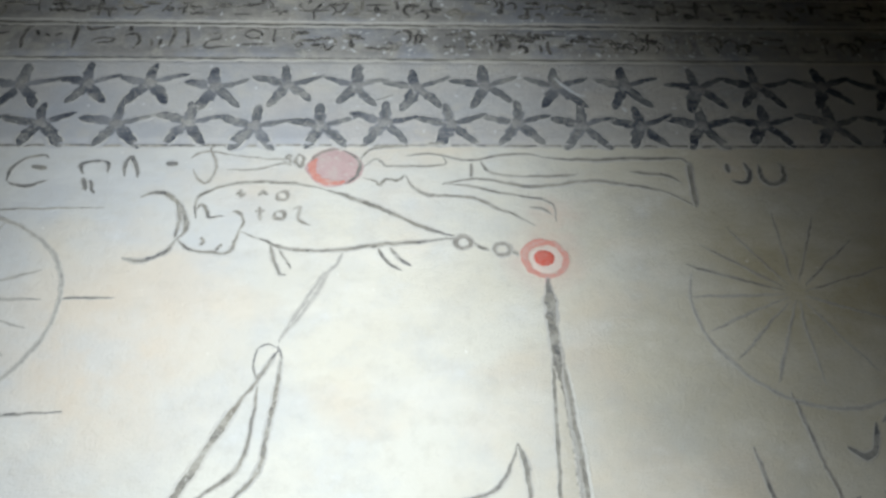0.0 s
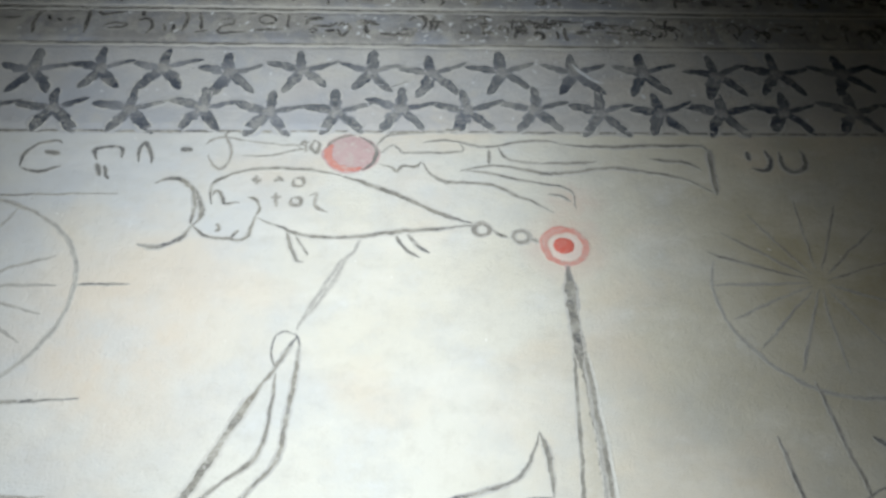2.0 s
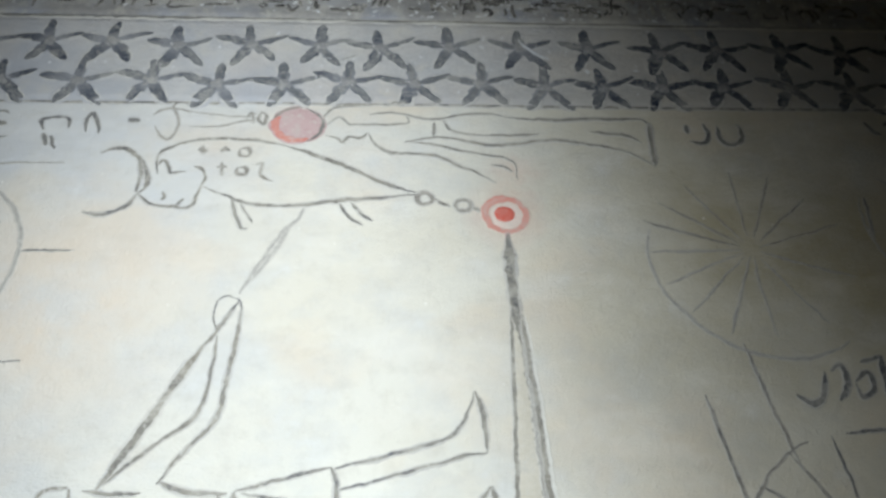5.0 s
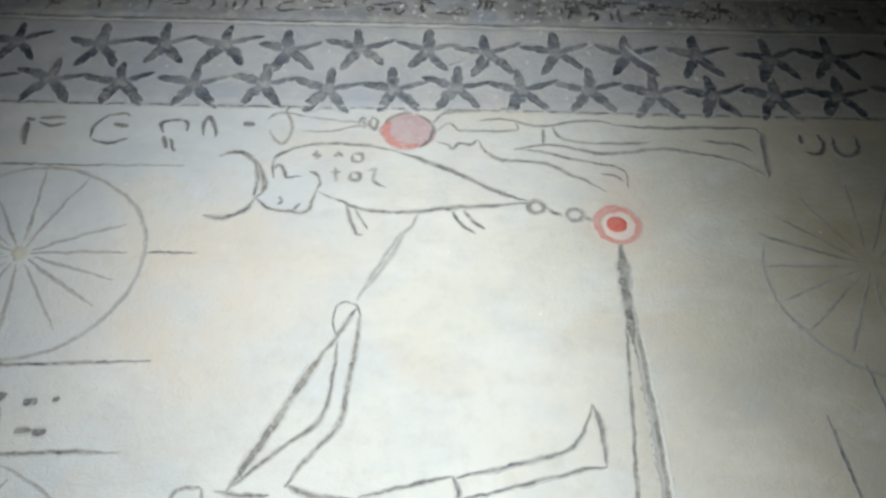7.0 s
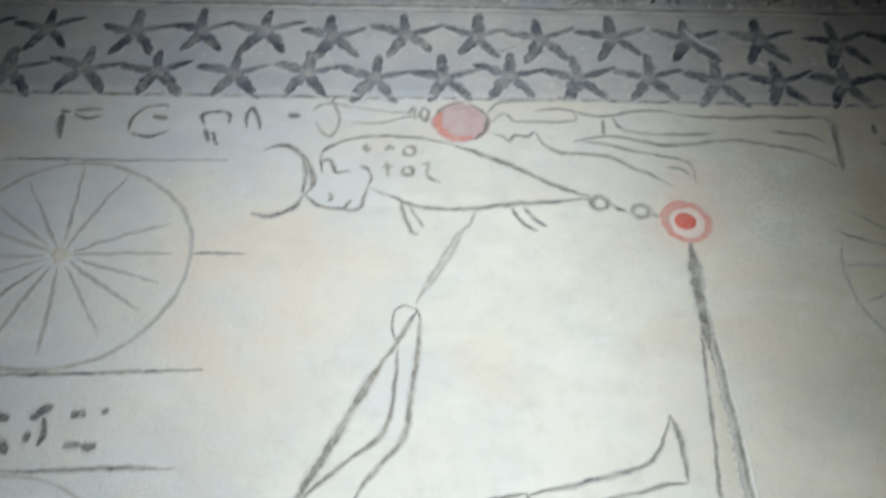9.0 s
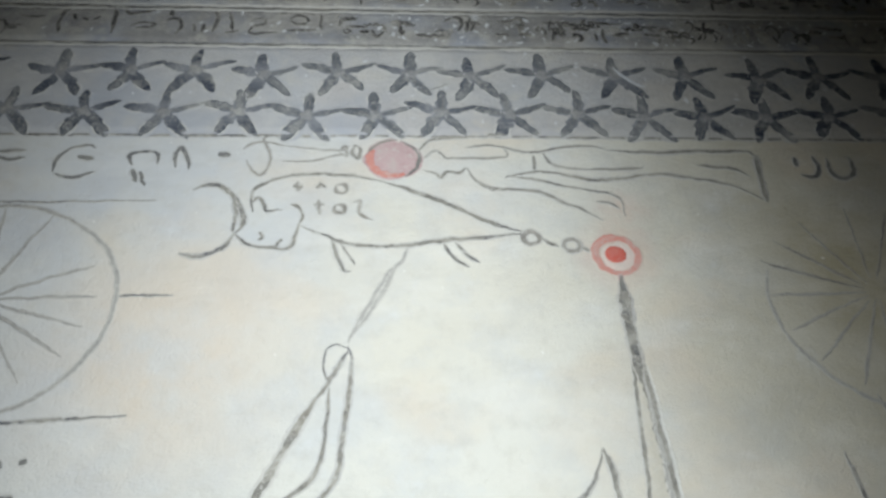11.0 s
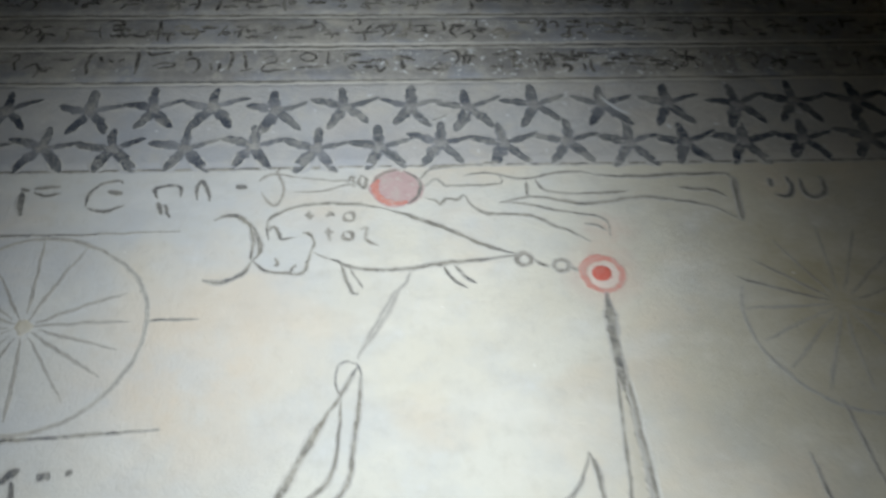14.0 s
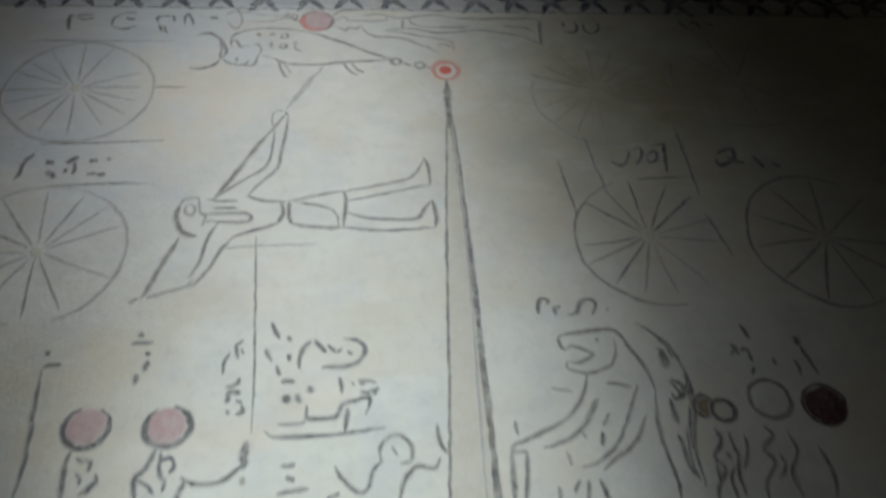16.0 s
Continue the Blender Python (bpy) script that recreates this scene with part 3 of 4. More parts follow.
cut(6, (-0.127, -0.038), (-0.114, -0.027), (-0.098, -0.018))
cut(6, (-0.058, -0.015), (-0.046, -0.01), (-0.036, -0.008))
carve("carved_link", "short grey carved links between two small rings", "carving", "")
cut(5, (-0.331, -0.240), (-0.328, -0.255), (-0.307, -0.276), (-0.262, -0.282), (-0.184, -0.290), (-0.140, -0.286), (-0.096, -0.295))
cut(5, (-0.244, -0.256), (-0.210, -0.262), (-0.185, -0.261), (-0.141, -0.248), (-0.104, -0.247), (-0.073, -0.257), (-0.006, -0.262), (0.031, -0.251))
cut(7, (0.029, -0.251), (0.128, -0.247), (0.189, -0.251), (0.235, -0.250), (0.296, -0.252), (0.312, -0.238))
cut(9, (0.315, -0.242), (0.310, -0.205), (0.307, -0.165), (0.302, -0.122))
cut(5, (-0.331, -0.224), (-0.317, -0.234), (-0.303, -0.247), (-0.291, -0.240), (-0.283, -0.228), (-0.262, -0.228), (-0.173, -0.232), (-0.172, -0.256))
cut(5, (-0.327, -0.199), (-0.305, -0.189), (-0.295, -0.177), (-0.284, -0.192), (-0.262, -0.189), (-0.248, -0.204))
cut(6, (-0.248, -0.204), (-0.234, -0.175), (-0.206, -0.152), (-0.189, -0.151), (-0.146, -0.148), (-0.111, -0.142), (-0.077, -0.118), (-0.043, -0.102), (-0.010, -0.076))
cut(6, (-0.177, -0.180), (-0.137, -0.191), (-0.093, -0.194), (-0.057, -0.184), (-0.014, -0.175), (0.037, -0.177), (0.105, -0.190), (0.163, -0.183), (0.220, -0.172), (0.254, -0.159), (0.298, -0.128))
cut(5, (-0.177, -0.180), (-0.123, -0.176), (-0.080, -0.163), (-0.024, -0.149), (0.015, -0.141), (0.031, -0.123), (0.031, -0.086))
cut(4, (-0.016, -0.121), (0.005, -0.119), (0.025, -0.104))
cut(5, (-0.100, -0.244), (-0.087, -0.216), (-0.066, -0.206), (-0.019, -0.200))
cut(6, (-0.019, -0.200), (0.033, -0.202), (0.089, -0.206))
cut(5, (-0.116, -0.237), (-0.122, -0.199))
cut(6, (0.191, -0.216), (0.227, -0.209), (0.263, -0.205), (0.289, -0.185))
carve("carved_figure", "long thin stretched-out figure carved in grey outline under the stars", "carving", "carved figures")
cut(5, (-0.656, -0.249), (-0.639, -0.264), (-0.618, -0.267), (-0.58, -0.259))
cut(5, (-0.613, -0.286), (-0.623, -0.273), (-0.609, -0.244), (-0.607, -0.214), (-0.619, -0.185), (-0.636, -0.195), (-0.648, -0.222))
cut(4, (-0.58, -0.259), (-0.525, -0.249), (-0.482, -0.247), (-0.461, -0.258))
cut(4, (-0.586, -0.219), (-0.534, -0.22), (-0.492, -0.232), (-0.46, -0.238))
cut(5, (-0.482, -0.244), (-0.47, -0.258), (-0.466, -0.232), (-0.482, -0.243))
cut(6, (-0.453, -0.263), (-0.441, -0.249), (-0.446, -0.225), (-0.458, -0.24), (-0.453, -0.263))
carve("carved_figure", "small pale carved shape with trailing lines beside the red disc", "carving", "carved figures", THIN)
cut(14, (-1.105, -0.17), (-1.112, -0.201), (-1.117, -0.232))
cut(8, (-1.121, -0.24), (-1.103, -0.235))
cut(6, (-1.095, -0.232), (-1.072, -0.221), (-1.042, -0.228))
cut(7, (-1.096, -0.241), (-1.044, -0.244))
carve("carved_sign", "dark carved writing sign on pale plaster", "carved sign", "scattered signs")
cut(6, (-0.987, -0.19), (-0.987, -0.218), (-0.972, -0.244), (-0.938, -0.258), (-0.924, -0.251))
cut(6, (-0.983, -0.187), (-0.953, -0.177), (-0.913, -0.192))
cut(9, (-0.951, -0.231), (-0.921, -0.223))
carve("carved_sign", "dark carved writing sign on pale plaster", "carved sign", "scattered signs")
cut(7, (-0.852, -0.208), (-0.858, -0.236), (-0.813, -0.24), (-0.807, -0.212))
cut(8, (-0.849, -0.2), (-0.837, -0.167))
cut(6, (-0.834, -0.194), (-0.821, -0.159))
carve("carved_sign", "dark carved writing sign on pale plaster", "carved sign", "scattered signs")
cut(7, (-0.775, -0.203), (-0.777, -0.241), (-0.768, -0.253), (-0.756, -0.225), (-0.749, -0.199))
carve("carved_sign", "dark carved writing sign on pale plaster", "carved sign", "scattered signs")
cut(10, (-0.702, -0.236), (-0.679, -0.234))
carve("carved_sign", "dark carved writing sign on pale plaster", "carved sign", "scattered signs")
cut(9, (0.388, -0.237), (0.387, -0.211))
cut(8, (0.425, -0.240), (0.430, -0.211), (0.413, -0.186), (0.388, -0.191))
carve("carved_sign", "dark carved writing sign on pale plaster", "carved sign", "scattered signs")
cut(8, (0.453, -0.236), (0.451, -0.201), (0.464, -0.181), (0.492, -0.192), (0.500, -0.228), (0.493, -0.240))
carve("carved_sign", "dark carved writing sign on pale plaster", "carved sign", "scattered signs")
cut(10, (0.768, -0.250), (0.776, -0.226), (0.790, -0.212))
cut(9, (0.806, -0.238), (0.820, -0.246), (0.832, -0.208))
cut(8, (0.852, -0.236), (0.878, -0.230))
carve("carved_sign", "dim worn writing sign on browned plaster", "carved sign", "scattered signs")
cut(7, (-0.456, 0.185), (-0.480, 0.233), (-0.503, 0.272))
cut(11, (-0.500, 0.266), (-0.528, 0.318), (-0.566, 0.395), (-0.600, 0.462), (-0.622, 0.502))
cut(6, (-0.482, 0.252), (-0.487, 0.325), (-0.497, 0.385), (-0.536, 0.422), (-0.584, 0.466), (-0.614, 0.495))
cut(7, (-0.457, 0.178), (-0.450, 0.198), (-0.452, 0.245), (-0.460, 0.325), (-0.468, 0.389), (-0.497, 0.433), (-0.519, 0.460), (-0.541, 0.495))
cut(3, (-0.484, 0.247), (-0.492, 0.217), (-0.490, 0.187), (-0.476, 0.175), (-0.457, 0.182))
cut(6, (-0.66, 0.497), (-0.692, 0.501), (-0.703, 0.522))
cut(10, (-0.703, 0.522), (-0.708, 0.557), (-0.695, 0.597), (-0.672, 0.618), (-0.65, 0.623))
cut(5, (-0.658, 0.499), (-0.651, 0.543), (-0.634, 0.561), (-0.643, 0.591))
cut(5, (-0.679, 0.518), (-0.664, 0.531), (-0.668, 0.554), (-0.685, 0.55), (-0.689, 0.531), (-0.679, 0.518))
cut(6, (-0.64, 0.503), (-0.606, 0.509), (-0.561, 0.508))
cut(6, (-0.624, 0.531), (-0.559, 0.533))
cut(6, (-0.641, 0.551), (-0.538, 0.551), (-0.536, 0.578), (-0.635, 0.575))
cut(7, (-0.538, 0.492), (-0.522, 0.501), (-0.482, 0.511), (-0.442, 0.512))
cut(8, (-0.456, 0.511), (-0.446, 0.544), (-0.457, 0.582))
cut(9, (-0.432, 0.509), (-0.432, 0.545), (-0.428, 0.583))
cut(7, (-0.457, 0.582), (-0.49, 0.596), (-0.527, 0.61), (-0.552, 0.62), (-0.57, 0.63))
cut(6, (-0.432, 0.509), (-0.363, 0.492), (-0.299, 0.476))
cut(5, (-0.423, 0.512), (-0.35, 0.528), (-0.316, 0.553), (-0.306, 0.594))
cut(7, (-0.428, 0.583), (-0.374, 0.596), (-0.297, 0.599))
cut(7, (-0.298, 0.476), (-0.29, 0.513), (-0.297, 0.595))
cut(6, (-0.294, 0.479), (-0.201, 0.456), (-0.124, 0.432), (-0.095, 0.388), (-0.082, 0.357))
cut(7, (-0.082, 0.357), (-0.073, 0.397), (-0.071, 0.459))
cut(5, (-0.294, 0.513), (-0.202, 0.49), (-0.112, 0.465), (-0.071, 0.459))
cut(7, (-0.29, 0.549), (-0.244, 0.567), (-0.178, 0.574), (-0.111, 0.571), (-0.089, 0.535), (-0.07, 0.511))
cut(9, (-0.07, 0.511), (-0.061, 0.561), (-0.067, 0.601))
cut(7, (-0.297, 0.599), (-0.205, 0.609), (-0.127, 0.607), (-0.067, 0.601))
cut(9, (-0.691, 0.625), (-0.722, 0.708), (-0.747, 0.784), (-0.759, 0.803))
cut(6, (-0.744, 0.805), (-0.694, 0.786), (-0.66, 0.774), (-0.644, 0.753))
cut(7, (-0.606, 0.584), (-0.626, 0.637), (-0.637, 0.704), (-0.656, 0.749))
cut(6, (-0.564, 0.629), (-0.586, 0.661), (-0.611, 0.719), (-0.637, 0.761), (-0.665, 0.781))
cut(5, (-0.764, 0.805), (-0.782, 0.821))
carve("carved_figure", "lying figure with raised arms in grey incised outline", "carving", "carved figures")
cut(7, (-0.357, -0.018), (-0.369, 0.009), (-0.394, 0.042), (-0.428, 0.110), (-0.457, 0.171))
cut(6, (-0.379, 0.022), (-0.396, 0.063), (-0.427, 0.122), (-0.450, 0.156))
carve("carved_rod", "slanting double rod line carved in worn grey-brown", "carved line", "", FAINT)
cut(4, (-0.508, 0.627), (-0.496, 0.842), (-0.485, 1.062), (-0.484, 1.152))
carve("carved_line", "thin straight dark line incised down the plaster", "carved line", "ruled lines")
cut(4, (-0.596, 0.661), (-0.499, 0.654), (-0.36, 0.651))
carve("carved_line", "very faint scratched line across the plaster", "carved line", "ruled lines")
cut(4, (-1.213, -0.118), (-1.092, -0.12), (-0.972, -0.12), (-0.796, -0.125))
carve("carved_line", "thin ruled grey line incised beside the spoked circle", "carved line", "ruled lines")
cut(5, (-1.086, 0.305), (-0.993, 0.302), (-0.9, 0.298), (-0.773, 0.292))
carve("carved_line", "thin ruled grey line incised beside the spoked circle", "carved line", "ruled lines")
cut(5, (-1.041, 0.453), (-0.962, 0.451), (-0.883, 0.447), (-0.784, 0.445))
carve("carved_line", "thin ruled grey line incised beside the spoked circle", "carved line", "ruled lines")
cut(4, (-0.831, 0.079), (-0.789, 0.078), (-0.737, 0.078))
carve("carved_line", "thin ruled grey line incised beside the spoked circle", "carved line", "ruled lines")
cut(8, (-0.936, 0.986), (-0.93, 1.101), (-0.925, 1.201), (-0.932, 1.283))
carve("carved_staff", "dark leaning staff line incised in the plaster", "carved line", "")
cut(12, (-0.934, 0.953), (-0.929, 0.942))
cut(10, (-0.936, 0.978), (-0.898, 0.976))
carve("carved_sign", "dark carved writing sign on pale plaster", "carved sign", "scattered signs")
cut(9, (-0.839, 1.18), (-0.845, 1.216), (-0.84, 1.287))
cut(8, (-0.794, 1.2), (-0.798, 1.226))
cut(9, (-0.779, 1.245), (-0.798, 1.273))
cut(6, (-0.825, 1.195), (-0.808, 1.206))
cut(6, (-0.820, 1.203), (-0.806, 1.200), (-0.796, 1.214))
cut(7, (-0.784, 1.230), (-0.777, 1.248), (-0.791, 1.258), (-0.808, 1.275))
cut(5, (-0.823, 1.227), (-0.810, 1.239), (-0.812, 1.253))
carve("carved_figure", "worn dark figure outline below a pink disc", "carving", "disc figures")
cut(9, (-0.671, 1.18), (-0.687, 1.222), (-0.704, 1.246), (-0.699, 1.293))
cut(6, (-0.661, 1.187), (-0.66, 1.226), (-0.65, 1.236))
cut(9, (-0.622, 1.296), (-0.614, 1.273), (-0.606, 1.25))
cut(8, (-0.618, 1.244), (-0.575, 1.26), (-0.531, 1.253), (-0.507, 1.232), (-0.494, 1.22))
cut(14, (-0.491, 1.168), (-0.494, 1.193), (-0.496, 1.232))
cut(8, (-0.494, 1.248), (-0.494, 1.264))
cut(6, (-0.662, 1.209), (-0.642, 1.200), (-0.631, 1.220), (-0.641, 1.234))
cut(5, (-0.665, 1.233), (-0.646, 1.250), (-0.649, 1.273))
cut(6, (-0.706, 1.244), (-0.680, 1.258), (-0.664, 1.277))
carve("carved_figure", "dark figure outline with outstretched arm below a pink disc", "carving", "disc figures")
cut(8, (-0.76, 0.928), (-0.711, 0.925))
cut(10, (-0.742, 0.897), (-0.739, 0.912))
cut(9, (-0.722, 0.948), (-0.718, 0.96))
cut(9, (-0.717, 0.971), (-0.723, 0.999))
cut(8, (-0.736, 1.005), (-0.737, 1.03))
carve("carved_sign", "dark carved writing sign on pale plaster", "carved sign", "scattered signs")
cut(7, (-0.514, 0.924), (-0.530, 0.941), (-0.524, 0.973))
cut(6, (-0.544, 0.955), (-0.554, 0.982), (-0.555, 1.010))
cut(5, (-0.519, 0.946), (-0.513, 0.960))
carve("carved_sign", "dark carved writing sign on pale plaster", "carved sign", "scattered signs")
cut(8, (-0.514, 1.021), (-0.527, 1.037), (-0.546, 1.040))
cut(9, (-0.544, 1.061), (-0.529, 1.054), (-0.512, 1.058))
cut(8, (-0.539, 1.079), (-0.537, 1.065))
cut(7, (-0.522, 1.074), (-0.508, 1.080))
carve("carved_sign", "dark carved writing sign on pale plaster", "carved sign", "scattered signs")
cut(8, (-0.539, 1.104), (-0.531, 1.101))
cut(8, (-0.520, 1.108), (-0.504, 1.102), (-0.509, 1.087))
carve("carved_sign", "dark carved writing sign on pale plaster", "carved sign", "scattered signs")
cut(8, (-0.457, 0.879), (-0.437, 0.923))
cut(10, (-0.416, 0.915), (-0.415, 0.93))
cut(8, (-0.466, 0.949), (-0.451, 0.982))
cut(9, (-0.415, 0.963), (-0.413, 0.98))
cut(7, (-0.441, 0.991), (-0.432, 1.017))
cut(8, (-0.429, 1.031), (-0.397, 1.032))
carve("carved_sign", "dark carved writing sign on pale plaster", "carved sign", "scattered signs")
cut(14, (-0.416, 1.064), (-0.414, 1.084))
cut(11, (-0.391, 1.063), (-0.389, 1.084))
cut(13, (-0.367, 1.044), (-0.363, 1.061))
cut(7, (-0.302, 1.023), (-0.296, 1.063))
carve("carved_sign", "dark carved writing sign on pale plaster", "carved sign", "scattered signs")
cut(8, (-0.389, 1.002), (-0.388, 0.959), (-0.364, 0.927))
cut(8, (-0.359, 0.925), (-0.332, 0.962))
cut(9, (-0.295, 0.924), (-0.259, 0.934), (-0.247, 0.961), (-0.274, 0.993), (-0.342, 0.999))
cut(6, (-0.330, 0.940), (-0.312, 0.958), (-0.296, 0.950))
cut(5, (-0.286, 0.958), (-0.272, 0.966))
cut(10, (-0.252, 1.033), (-0.252, 1.045))
cut(8, (-0.228, 1.07), (-0.218, 1.051))
carve("carved_sign", "dark carved writing sign on pale plaster", "carved sign", "scattered signs")
cut(6, (-0.263, 1.034), (-0.240, 1.033), (-0.222, 1.041))
cut(6, (-0.260, 1.060), (-0.237, 1.063), (-0.220, 1.050))
cut(5, (-0.276, 1.037), (-0.271, 1.045))
carve("carved_sign", "dark carved writing sign on pale plaster", "carved sign", "scattered signs")
cut(8, (-0.373, 1.09), (-0.365, 1.121), (-0.312, 1.119), (-0.298, 1.093), (-0.269, 1.083), (-0.238, 1.077), (-0.245, 1.117))
cut(8, (-0.284, 1.099), (-0.291, 1.155))
cut(7, (-0.459, 1.146), (-0.441, 1.16), (-0.394, 1.163), (-0.3, 1.16), (-0.205, 1.148))
cut(5, (-0.431, 1.134), (-0.383, 1.133), (-0.37, 1.12))
carve("carved_sign", "dark carved writing sign on pale plaster", "carved sign", "scattered signs")
cut(7, (-0.216, 1.23), (-0.216, 1.19), (-0.194, 1.169), (-0.17, 1.169), (-0.153, 1.192), (-0.154, 1.224), (-0.176, 1.232))
cut(8, (-0.311, 1.232), (-0.293, 1.262), (-0.259, 1.289), (-0.242, 1.276), (-0.23, 1.24), (-0.211, 1.221))
cut(8, (-0.181, 1.314), (-0.167, 1.261), (-0.137, 1.237), (-0.108, 1.243), (-0.094, 1.22))
cut(7, (-0.098, 1.145), (-0.093, 1.182), (-0.081, 1.21))
cut(5, (-0.194, 1.191), (-0.183, 1.212))
carve("carved_figure", "small pale outline of a kneeling shape beside the wedge", "carving", "carved figures")
cut(8, (-0.427, 1.287), (-0.361, 1.276))
cut(7, (-0.42, 1.228), (-0.389, 1.223))
cut(7, (-0.409, 1.252), (-0.39, 1.258))
cut(8, (-0.326, 1.299), (-0.299, 1.288))
carve("carved_sign", "dark carved writing sign on pale plaster", "carved sign", "scattered signs")
cut(8, (0.197, 0.937), (0.213, 0.926), (0.273, 0.919), (0.314, 0.914), (0.339, 0.926), (0.358, 0.965), (0.385, 1.025), (0.394, 1.076))
cut(8, (0.394, 1.076), (0.383, 1.145), (0.386, 1.225), (0.396, 1.288), (0.392, 1.337))
cut(7, (0.195, 0.934), (0.201, 0.965))
cut(6, (0.213, 0.965), (0.227, 0.957), (0.257, 0.973), (0.272, 0.982), (0.233, 1.002), (0.21, 1))
cut(7, (0.21, 0.998), (0.205, 1.013), (0.223, 1.025), (0.261, 1.029), (0.303, 1.013), (0.321, 0.986), (0.327, 0.941))
cut(8, (0.249, 1.029), (0.235, 1.071), (0.201, 1.126), (0.166, 1.151), (0.119, 1.174), (0.062, 1.2), (0.057, 1.221))
cut(7, (0.263, 1.093), (0.244, 1.127), (0.205, 1.173), (0.159, 1.197), (0.125, 1.206))
cut(7, (0.356, 1.061), (0.331, 1.116), (0.305, 1.17), (0.272, 1.214), (0.23, 1.245), (0.199, 1.251))
cut(8, (0.362, 1.138), (0.324, 1.197), (0.28, 1.234), (0.244, 1.26))
cut(10, (0.258, 1.173), (0.25, 1.204))
cut(6, (0.174, 1.217), (0.179, 1.248))
cut(7, (0.175, 1.307), (0.191, 1.28))
cut(7, (0.199, 1.329), (0.209, 1.281))
cut(8, (0.231, 1.28), (0.248, 1.331))
cut(8, (0.144, 1.291), (0.143, 1.327))
cut(8, (0.283, 0.942), (0.289, 0.944))
cut(6, (0.194, 0.938), (0.201, 0.960), (0.213, 0.965))
cut(6, (0.255, 1.095), (0.236, 1.127), (0.223, 1.147))
cut(5, (0.281, 1.129), (0.260, 1.161))
cut(5, (0.161, 1.065), (0.207, 1.076))
cut(5, (0.210, 1.171), (0.220, 1.189))
cut(5, (0.175, 1.223), (0.180, 1.233))
cut(6, (0.286, 1.056), (0.322, 1.061), (0.344, 1.069))
carve("carved_figure", "big-jawed upright creature in broad grey carved outline", "carving", "carved figures")
cut(9, (0.055, 1.213), (0.051, 1.323))
cut(8, (0.091, 1.214), (0.072, 1.324))
cut(6, (0.055, 1.213), (0.091, 1.213))
cut(6, (0.071, 1.142), (0.073, 1.175))
carve("carved_stave", "upright double-line stave carved under the creature's paw", "carving", "")
cut(7, (0.386, 0.896), (0.436, 0.944), (0.464, 0.998), (0.475, 1.064), (0.474, 1.121), (0.451, 1.214), (0.453, 1.305))
cut(11, (0.426, 0.977), (0.433, 1.022))
cut(6, (0.433, 1.057), (0.451, 1.084), (0.471, 1.064), (0.467, 1.041))
cut(8, (0.421, 1.098), (0.428, 1.154))
cut(9, (0.425, 1.19), (0.429, 1.252), (0.445, 1.29))
cut(7, (0.436, 1.05), (0.456, 1.067), (0.459, 1.091), (0.436, 1.103), (0.429, 1.083))
cut(6, (0.462, 1.116), (0.448, 1.201), (0.452, 1.272))
cut(6, (0.43, 0.944), (0.444, 0.963), (0.453, 0.993))
cut(8, (0.421, 0.970), (0.433, 0.977), (0.438, 1.009), (0.425, 1.021))
cut(7, (0.429, 1.058), (0.453, 1.061), (0.456, 1.084), (0.436, 1.100))
cut(7, (0.423, 1.104), (0.421, 1.142), (0.428, 1.161))
cut(7, (0.419, 1.187), (0.426, 1.214))
cut(6, (0.471, 1.059), (0.465, 1.125), (0.440, 1.197), (0.437, 1.275))
carve("carved_figure", "long scaly shape carved along the creature's back", "carving", "carved figures")
cut(8, (0.505, 1.179), (0.508, 1.21), (0.489, 1.239), (0.503, 1.269), (0.476, 1.306), (0.473, 1.34))
cut(7, (0.532, 1.204), (0.538, 1.246), (0.512, 1.285), (0.516, 1.342))
cut(7, (0.566, 1.192), (0.562, 1.231), (0.544, 1.269))
cut(6, (0.515, 1.23), (0.523, 1.245))
cut(7, (0.504, 1.172), (0.512, 1.200), (0.493, 1.225))
cut(6, (0.532, 1.182), (0.533, 1.218))
cut(7, (0.489, 1.251), (0.484, 1.293), (0.471, 1.325))
cut(6, (0.540, 1.236), (0.529, 1.286), (0.533, 1.328))
carve("carved_figure", "dim dark outline strokes below a ringed disc", "carving", "disc figures")
cut(8, (0.616, 1.171), (0.627, 1.196), (0.6, 1.225), (0.615, 1.255), (0.584, 1.299), (0.577, 1.344))
cut(7, (0.664, 1.185), (0.673, 1.234), (0.646, 1.279), (0.651, 1.335))
cut(7, (0.722, 1.224), (0.735, 1.283), (0.723, 1.338))
cut(6, (0.629, 1.234), (0.636, 1.26), (0.614, 1.297))
carve("carved_figure", "dim dark outline strokes below a red disc", "carving", "disc figures")
cut(8, (0.597, 0.960), (0.608, 0.975), (0.592, 0.993))
cut(7, (0.616, 0.983), (0.633, 0.976), (0.636, 0.998))
cut(6, (0.637, 1.024), (0.628, 1.044))
cut(9, (0.6, 0.967), (0.612, 0.992))
cut(9, (0.636, 0.908), (0.649, 0.95))
cut(7, (0.632, 0.98), (0.639, 1.011))
carve("carved_sign", "dark carved writing sign on pale plaster", "carved sign", "scattered signs")
cut(7, (0.739, 1.007), (0.743, 1.027), (0.739, 1.049))
cut(7, (0.689, 1.002), (0.691, 1.020))
cut(14, (0.76, 0.946), (0.76, 0.971))
cut(8, (0.765, 0.972), (0.785, 1.051))
carve("carved_sign", "dark carved writing sign on pale plaster", "carved sign", "scattered signs")
cut(9, (0.427, 0.373), (0.448, 0.390), (0.470, 0.377), (0.486, 0.332))
carve("carved_sign", "dark carved writing sign on pale plaster", "carved sign", "scattered signs")
